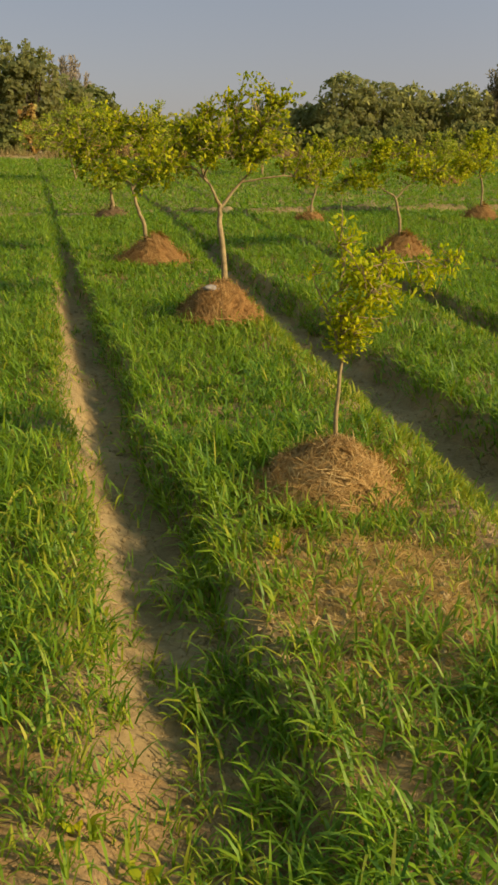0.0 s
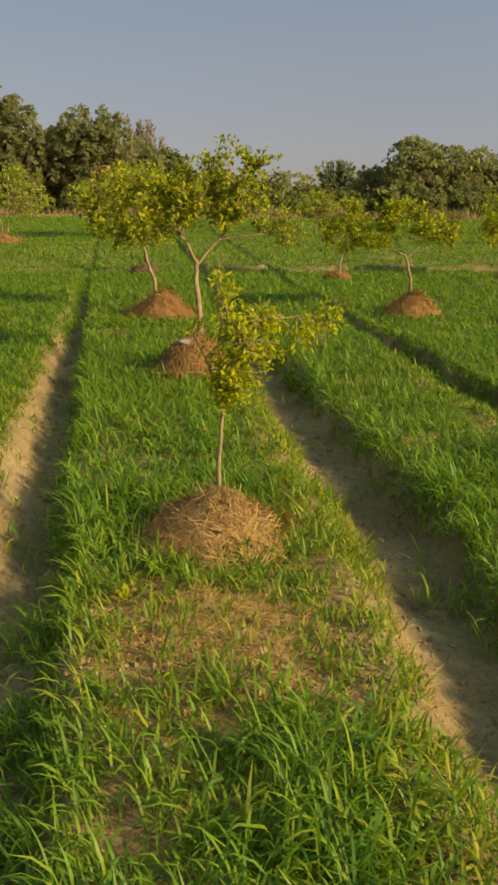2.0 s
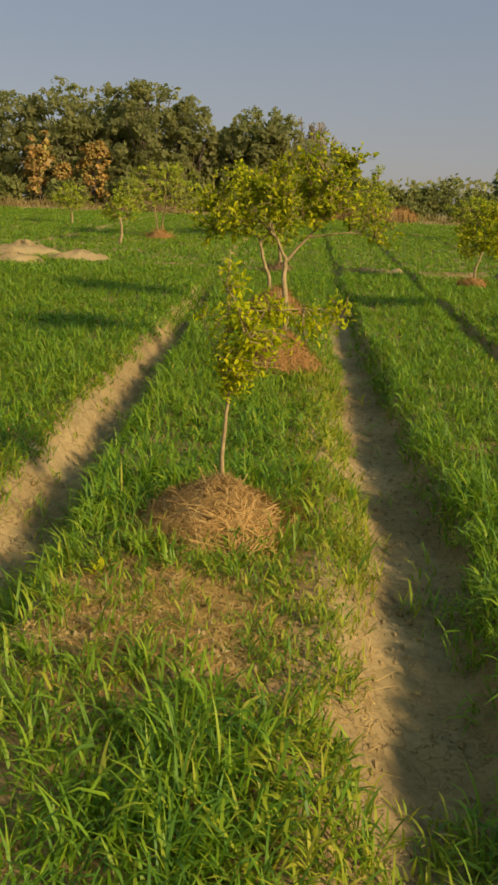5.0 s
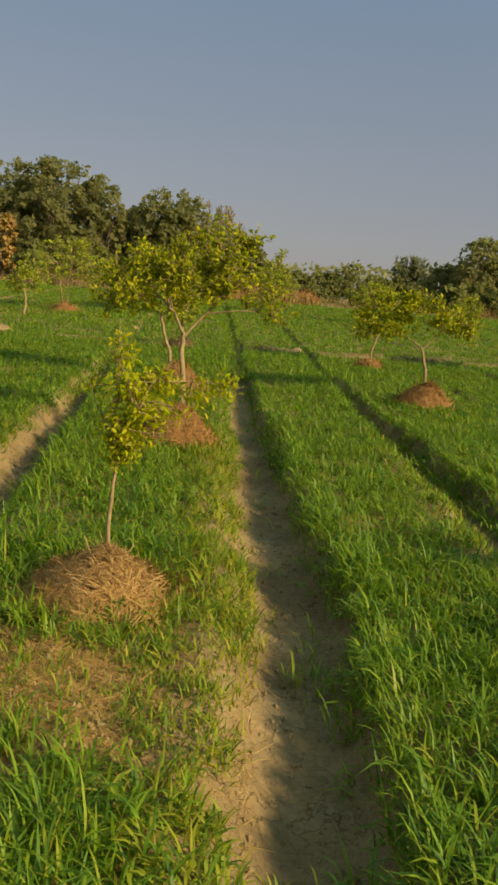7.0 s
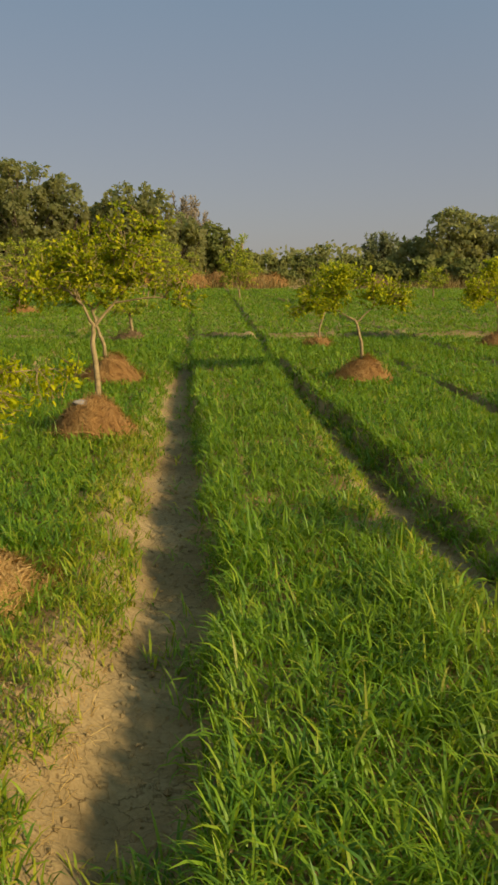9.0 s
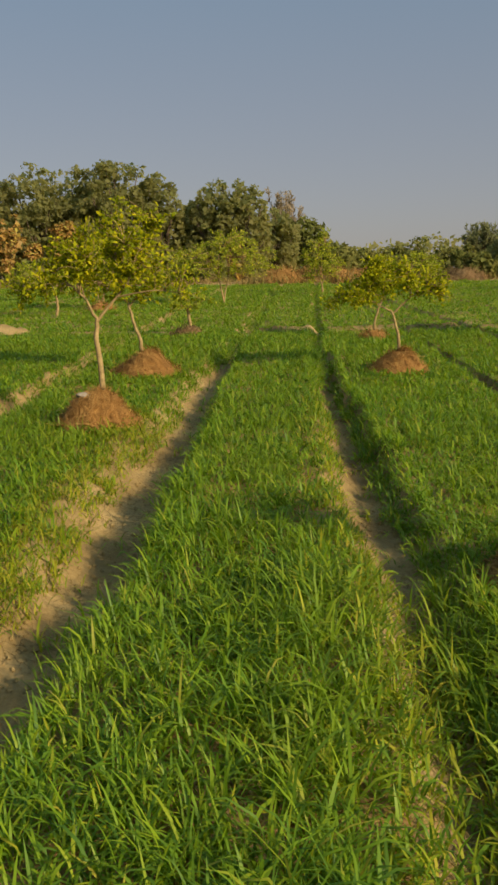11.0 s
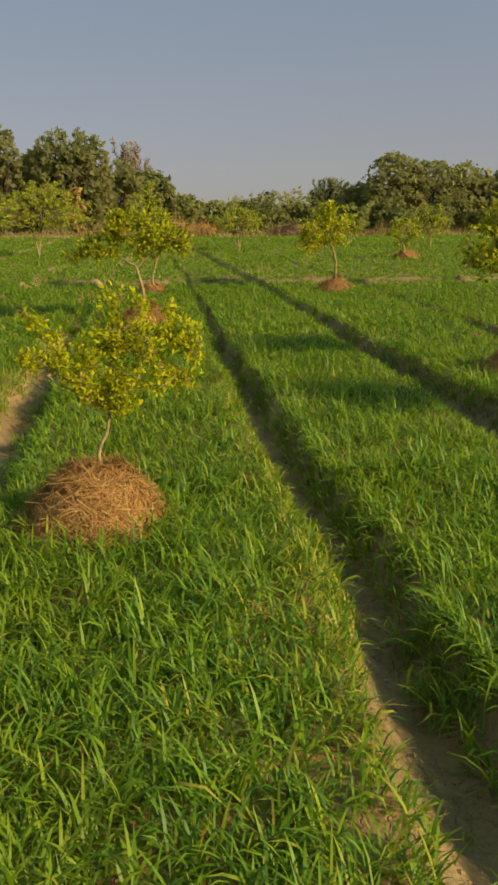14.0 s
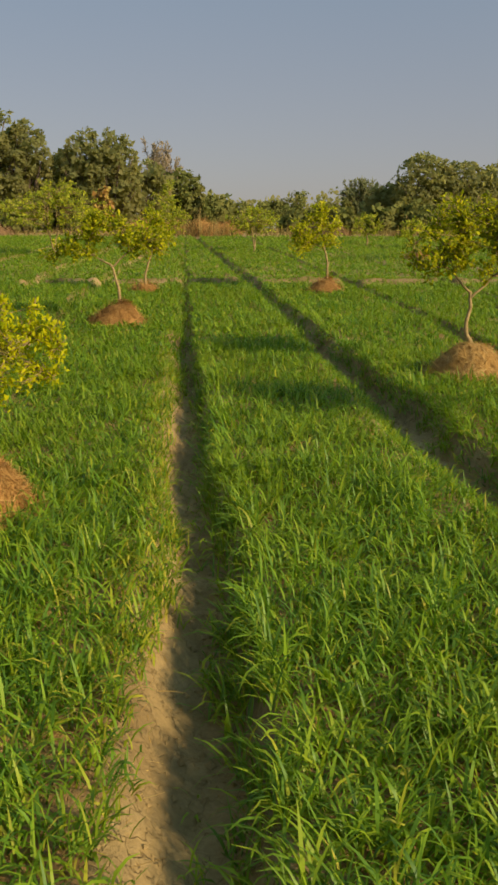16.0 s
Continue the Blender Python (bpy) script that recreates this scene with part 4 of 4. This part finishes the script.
# ---- field edge: dry bank with reeds, bushes, then the wood ----
def bank():
    xs = np.linspace(-34, 40, 300)
    prof = np.array([(-1.6, -0.15), (-0.9, -0.02), (-0.3, 0.06), (0.3, 0.09), (1.0, 0.04), (1.8, -0.15)])
    X = np.repeat(xs[:, None], 6, 1)
    Y = 41.2 + prof[None, :, 0] + (value_noise(X, X * 0, 0.25, 51) - 0.5) * 1.2
    Z = 1.32 + prof[None, :, 1] * (0.6 + 0.8 * value_noise(X, Y, 0.5, 52)) + (value_noise(X, Y, 2.5, 53) - 0.5) * 0.12
    i = (np.arange(299)[:, None] * 6 + np.arange(5)).ravel()
    g = Geo()
    g.add(np.stack([X, Y, Z], -1).reshape(-1, 3), np.stack([i, i + 6, i + 7, i + 1], -1))
    tagged(part("earth_bank", g, CLOD), "low dry earth bank along the field edge", "bank", kind="structure")
    n = 26000
    x, y = RNG.uniform(-30, 36, n), RNG.uniform(39.2, 42.6, n)
    thick = np.maximum(0.85 * value_noise(x, y, 0.33, 54), 1.0 * np.exp(-(((x - 1.4) / 2.4) ** 4)))
    keep = RNG.random(n) < smoothstep(-0.1, 0.5, thick)
    x, y, thick = x[keep], y[keep], thick[keep]
    n = len(x)
    g = Geo()
    add_blades(g, np.stack([x, y, 1.28 + 0.16 * np.exp(-((y - 41.2) / 0.8) ** 2)], -1), RNG.uniform(0, 6.28, n), RNG.uniform(0.15, 0.8, n) * (0.25 + 0.9 * thick * value_noise(x, y, 1.3, 55) * 2), RNG.uniform(0.015, 0.035, n),
               np.abs(RNG.normal(0.2, 0.3, n)), np.abs(RNG.normal(1.0, 0.6, n)), 2)
    tagged(part("dry_reeds", g, REED), "reddish-brown dry reeds and grass along the bank", "reeds", kind="stuff")


bank()


def wood_tree(x, y, h, w, seed, label, mat=WOOD_LEAF, low=0.12, leaf=0.125, clumps=800, per=12, thin=1.0, name="broadleaf_tree", lobes=300, cat="tree"):
    """A big tree: trunk, limbs, and a crown of many clumps of leaves set on uneven lobes."""
    rng = np.random.default_rng(seed)
    root = new(name)
    z0 = 1.23
    root.location = (x, y, z0)
    tagged(root, label, cat, "trees behind the field" if cat == "tree" else "bushes along the field edge")
    up = h * (0.5 + 0.5 * low)
    aim = unit(rng.normal(0, 1, (lobes, 3)))
    rr = min(w, h) * rng.uniform(0.048, 0.09, lobes) * (300 / lobes) ** 0.3
    reach = (1.07 - 0.75 * rng.random(lobes) ** 2.2)[:, None]
    # the lower half hangs nearly straight down, the upper half closes to a dome
    flat = unit(aim[:, :2]) * np.where(aim[:, 2] < 0, np.maximum(0.85, np.sqrt(1 - aim[:, 2] ** 2)), np.sqrt(1 - aim[:, 2] ** 2))[:, None]
    mid = np.concatenate([flat * np.stack([w * 0.5 - rr, w * 0.45 - rr], -1), (aim[:, 2] * (h - up - rr * 0.9))[:, None]], 1) * reach + (0, 0, up)
    lob = [(*m, q, q * rng.uniform(0.7, 0.95)) for m, q in zip(mid, rr)]
    g = Geo()
    add_tube(g, smooth_path([(0, 0, -0.2), (0.05 * w, 0, h * 0.2), (0, 0, h * 0.55)], 7), np.linspace(0.026, 0.012, 7) * h, 7)
    for lx, ly, lz, _, _ in lob[::6]:
        add_tube(g, smooth_path([(0, 0, h * 0.15), (lx * 0.5, ly * 0.5, lz * 0.65), (lx, ly, lz)], 5), np.linspace(0.010, 0.003, 5) * h, 5)
    part("trunk", g, BARK_DARK, root)
    L = np.array(lob)
    vol = L[:, 3] ** 2
    n = int(clumps * per * max(0.6, (w * h / 24) ** 0.8)) if cat == "tree" else clumps * per
    which = rng.choice(len(L), n, p=vol / vol.sum())
    out = unit(L[:, :3] - (0, 0, up * 0.9))[which]
    d = unit(rng.normal(0, 1, (n, 3)) + out * 0.7 + (0, 0, 0.25))
    shell = np.where(rng.random(n) < 0.74, rng.uniform(0.88, 1.06, n), rng.uniform(0.3, 0.9, n) + 0.3 * (thin - 1))
    p = L[which, :3] + d * np.stack([L[which, 3], L[which, 3], L[which, 4]], -1) * (shell * thin)[:, None]
    p[:, 2] = np.maximum(p[:, 2], 0.1)
    nr = unit(d + out * 0.3 + rng.normal(0, 0.75, (n, 3)) + (0, 0, 0.15))
    dirs = unit(np.cross(nr, rng.normal(0, 1, (n, 3))))
    g = Geo()
    ll = leaf * rng.uniform(0.6, 1.4, n) * np.where(shell < 0.8, 2.3, 1.0)
    add_cards(g, p, dirs, nr, ll, ll * (0.75 if mat is not GREY_LEAF else 0.3))
    part("crown", g, mat, root, kind="stuff")
    return root


WOOD = [(-19.8, 47.5, 5.6, 5.6), (-16.0, 47.2, 5.75, 5.0), (-12.9, 47.0, 6.2, 4.8), (-10.6, 47.6, 6.0, 4.4), (-8.7, 46.8, 6.3, 4.9), (-6.7, 46.6, 5.4, 3.0), (-4.9, 47.8, 4.2, 2.4), (-3.55, 46.8, 5.1, 3.4), (-2.45, 46.7, 5.1, 3.0),
        (-6.0, 50.5, 4.3, 5.5), (-11.8, 50.5, 5.2, 6.5), (-1.0, 48.5, 3.9, 3.0), (13.4, 48.2, 4.15, 3.5), (15.3, 48.6, 3.8, 3.8), (17.2, 49.0, 3.7, 3.8), (18.7, 51.0, 3.2, 3.5), (20.2, 48.6, 3.75, 3.7), (23.7, 49.0, 3.85, 4.5), (27.3, 49.0, 3.85, 4.9), (31.0, 49.0, 3.9, 5.2), (11.9, 50.0, 2.7, 3.1)]
for i, (x, y, h, w) in enumerate(WOOD):
    wood_tree(x, y, h, w, 100 + i, "large dense dark-green broadleaf tree behind the field", low=0.02)
wood_tree(0.75, 51.0, 3.55, 2.7, 151, "sloping olive-green feathery tree", BUSH_LEAF, 0.05, 0.14, 600, 12, 1.15)
wood_tree(2.4, 53.5, 2.2, 2.8, 152, "low olive-green feathery tree", BUSH_LEAF, 0.05, 0.14, 480, 12, 1.15)


def plume_tree(x, y, h, w, seed, label, mat, stems=95):
    """A feathery tree: thin stems that rise and arch outward, each with fine narrow leaflets."""
    rng = np.random.default_rng(seed)
    root = new("feathery_tree")
    root.location = (x, y, 1.23)
    tagged(root, label, "tree", "trees behind the field")
    g, leaf = Geo(), Geo()
    add_tube(g, [(0, 0, -0.2), (0, 0, h * 0.3), (0.03, 0, h * 0.6)], [0.09, 0.07, 0.04], 7)
    for _ in range(stems):
        a, f = rng.uniform(0, 6.28), rng.uniform(0.1, 0.9)
        out = w * 0.5 * rng.uniform(0.15, 1.0) * (1.1 - 0.35 * f)
        start = np.array([0, 0, h * (0.1 + 0.5 * f)])
        end = np.array([math.cos(a) * out, math.sin(a) * out, h * (0.3 + 0.68 * f)])
        mid = (start + end) / 2 + (math.cos(a) * 0.1 * w, math.sin(a) * 0.1 * w, h * 0.02)
        line = smooth_path([start, mid, end + (0, 0, -0.02)], 9)
        add_tube(g, line, np.linspace(0.02, 0.006, 9), 4)
        t = rng.uniform(2.0, 8.0, 46)
        i = np.minimum(t.astype(int), 7)
        p = line[i] + (line[i + 1] - line[i]) * (t - i)[:, None]
        d = unit(line[i + 1] - line[i]) * 0.8 + rng.normal(0, 0.5, (46, 3)) - (0, 0, 0.15)
        L = rng.uniform(0.14, 0.34, 46)
        add_cards(leaf, p, d, rng.normal(0, 0.5, (46, 3)) + (0.4, -0.4, 0.6), L, L * 0.26)
    part("trunk", g, BARK_DARK, root)
    part("crown", leaf, mat, root, kind="stuff")


plume_tree(11.0, 56.0, 3.6, 2.6, 153, "grey-green palm-like feathery tree", leafy("grey_plume_leaf", [(0.0, (0.15, 0.17, 0.075)), (1.0, (0.21, 0.225, 0.10))], 0.4, 0.8, spec=0.05))
plume_tree(22.2, 48.3, 5.45, 2.0, 154, "tall narrow grey-green feathery tree", GREY_LEAF)
plume_tree(-0.45, 52.5, 5.75, 2.6, 155, "tall thin grey-brown feathery tree", leafy("pinkish_grey_plume_leaf", [(0.0, (0.26, 0.215, 0.14)), (1.0, (0.40, 0.33, 0.22))], 0.5, 0.8, spec=0.05), 60)
for i, (x, y, h, w) in enumerate([(-13.5, 44.2, 3.7, 1.5), (-10.9, 44.2, 3.4, 1.5), (-12.3, 44.0, 2.2, 1.2), (-2.6, 44.2, 2.4, 1.0)]):
    wood_tree(x, y, h, w, 170 + i, "shrub with orange and russet dying leaves", RED_LEAF, 0.1, 0.11, 190, 10, 1.2, "russet_shrub", 34, "shrub")
BUSHES = [(-15, 43.2, 1.6, 2.2), (-11.8, 42.8, 1.5, 2.0), (-9.0, 43.0, 1.7, 2.2), (-6.2, 43.0, 1.6, 2.0), (-3.6, 43.2, 1.4, 1.6), (2.3, 50, 2.0, 2.2), (4.0, 54, 1.9, 2.6), (5.7, 55, 2.2, 2.6), (7.7, 55, 2.55, 3.4), (9.6, 55, 2.2, 2.2),
          (4.2, 43.5, 0.9, 1.5), (6.4, 42.6, 1.2, 1.8), (8.4, 41.8, 1.3, 1.8), (10.2, 42.4, 1.4, 2.0), (12.3, 42.0, 1.5, 2.0), (14.2, 43, 1.6, 2.2), (16.6, 42.5, 1.5, 2.2), (19.0, 43, 1.7, 2.4), (22, 43.5, 1.7, 2.4),
          (12.4, 46.2, 1.9, 2.4), (16.0, 46.4, 2.0, 2.6), (19.4, 46.2, 1.9, 2.6), (22.8, 46.4, 2.1, 2.6), (-18, 43.6, 1.8, 2.6)]
for i, (x, y, h, w) in enumerate(BUSHES):
    wood_tree(x, y, h, w, 200 + i, "low olive-green bush at the field edge", BUSH_LEAF, 0.0, 0.12, 190, 11, 1.1, "bush", 44, "bush")


def far_woods():
    g = Geo()
    n = 24000
    x = RNG.uniform(-160, 200, n)
    y = RNG.uniform(95, 130, n)
    top = 2.2 + 2.4 * value_noise(x, x * 0, 0.12, 61) + 1.2 * value_noise(x, x * 0, 0.5, 62)
    z = 1.2 + top * RNG.random(n) ** 0.8
    L = RNG.uniform(0.4, 0.9, n)
    add_cards(g, np.stack([x, y, z], -1), RNG.normal(0, 1, (n, 3)), RNG.normal(0, 0.6, (n, 3)) + (0.4, -0.6, 0.6), L, L * 0.7)
    tagged(part("far_woods", g, WOOD_LEAF), "hazy line of distant trees on the horizon", "woods", kind="stuff")


far_woods()


# ---- pale soil heaps by the bund, clods, litter, weeds ----
def soil_heap(x, y, rx, ry, h, seed):
    g = Geo()
    a, s = np.meshgrid(np.linspace(0, 2 * np.pi, 28, endpoint=False), np.linspace(0.03, 1, 9))
    X, Y = (s * rx * np.cos(a)).ravel(), (s * ry * np.sin(a)).ravel()
    Z = h * (1 - s.ravel() ** 1.4) * (0.6 + 0.8 * value_noise(X + x, Y + y, 2.6, seed + 5)) + (value_noise(X + x, Y + y, 9.0, seed) - 0.5) * 0.09 - 0.03
    k, i = np.meshgrid(np.arange(8), np.arange(28), indexing="ij")
    j = (i + 1) % 28
    g.add(np.concatenate([np.stack([X, Y, Z], -1), [[0, 0, h * 0.9]]]), np.stack([k * 28 + i, k * 28 + j, (k + 1) * 28 + j, (k + 1) * 28 + i], -1).reshape(-1, 4),
          np.stack([np.arange(28), (np.arange(28) + 1) % 28, np.full(28, 252)], -1))
    ob = part("soil_mound", g, CLOD)
    ob.location = (x, y, z_at(x, y))
    return tagged(ob, "pale bare heap of dug clay soil", "soil mound", "soil mounds by the bund")


soil_heap(-4.85, 17.2, 0.7, 0.45, 0.24, 71)
soil_heap(-6.1, 17.8, 0.95, 0.6, 0.34, 72)
soil_heap(-5.7, 16.3, 0.6, 0.4, 0.2, 73)


def clods(n=6600):
    rows = [f for f in FURROWS if -3 < f[0] < 6]
    f = np.array(rows)[RNG.integers(0, len(rows), n)]
    y = 1.0 + 8.5 * RNG.random(n) ** 1.4
    x = f[:, 0] + f[:, 1] * (y - 5) + RNG.normal(0, 0.6, n) * f[:, 2]
    r = RNG.uniform(0.004, 0.013, n) * RNG.choice([1, 1, 1, 1.8], n)
    k = n // 3
    x[:k], y[:k] = RNG.normal(-1.0, 0.36, k), RNG.normal(3.1, 0.30, k)
    base = np.array([(1, 0, 0), (0, 1, 0), (-1, 0, 0), (0, -1, 0), (0, 0, 0.8), (0, 0, -0.8)], float)
    v = base[None] * r[:, None, None] * RNG.uniform(0.6, 1.3, (n, 6, 1)) + np.stack([x, y, ground_height(x, y) + r * 0.2], -1)[:, None]
    o = (np.arange(n) * 6)[:, None]
    tri = [(0, 1, 4), (1, 2, 4), (2, 3, 4), (3, 0, 4), (1, 0, 5), (2, 1, 5), (3, 2, 5), (0, 3, 5)]
    g = Geo()
    g.add(v.reshape(-1, 3), np.concatenate([o + np.array(t) for t in tri]))
    tagged(part("soil_clods", g, CLOD, smooth=False), "small crumbled clods of dry soil in furrows and bare patches", "soil clods", kind="stuff")


clods()


def litter(n=13000):
    """Dry stalks lying on bare soil round the front sapling and on the banks."""
    x = np.concatenate([RNG.normal(-0.95, 0.42, n), RNG.uniform(-3, 5, n)])
    y = np.concatenate([RNG.normal(3.2, 0.45, n), RNG.uniform(1.0, 6.0, n)])
    keep = bare_mask(x, y) < np.where(np.arange(2 * n) < n, 0.9, 0.35)
    d, w = furrow_offset(x, y)
    keep &= (d < -0.9 * w) | (d > 1.1 * w)
    x, y = x[keep], y[keep]
    n = len(x)
    g = Geo()
    add_blades(g, np.stack([x, y, ground_height(x, y) + 0.006], -1), RNG.uniform(0, 6.28, n), RNG.uniform(0.03, 0.12, n), RNG.uniform(0.0015, 0.004, n),
               RNG.uniform(1.1, 1.5, n), RNG.uniform(1.4, 1.8, n), 2)
    tagged(part("dry_litter", g, LITTER), "dry straw litter scattered on bare soil", "litter", kind="stuff")


litter()


def weed(x, y, size, label):
    root = new("broadleaf_weed")
    root.location = (x, y, z_at(x, y))
    tagged(root, label, "weed", "weeds between the beds")
    k = 9
    a = np.linspace(0, 6.28, k, endpoint=False) + RNG.normal(0, 0.3, k)
    d = np.stack([np.cos(a), np.sin(a), RNG.uniform(0.2, 1.0, k)], -1)
    g = Geo()
    add_leaves(g, d * 0.02, d, np.tile([0, 0, 1.0], (k, 1)), RNG.uniform(0.7, 1.2, k) * size, RNG.uniform(0.4, 0.6, k) * size)
    part("leaf_rosette", g, CITRUS, root)
    g = Geo()
    add_tube(g, [(0, 0, -0.01), (0, 0, 0.03), (0.004, 0, 0.05)], [0.003, 0.0025, 0.002], 5)
    part("stem", g, SAPLING, root)


for x, y, s in [(-2.02, 2.01, 0.06), (-1.6, 3.24, 0.06), (-2.17, 2.18, 0.06), (1.25, 2.09, 0.06), (1.97, 2.26, 0.06), (-1.31, 3.52, 0.06)]:
    weed(x, y, s, "small yellow-green broadleaf weed in bare soil")
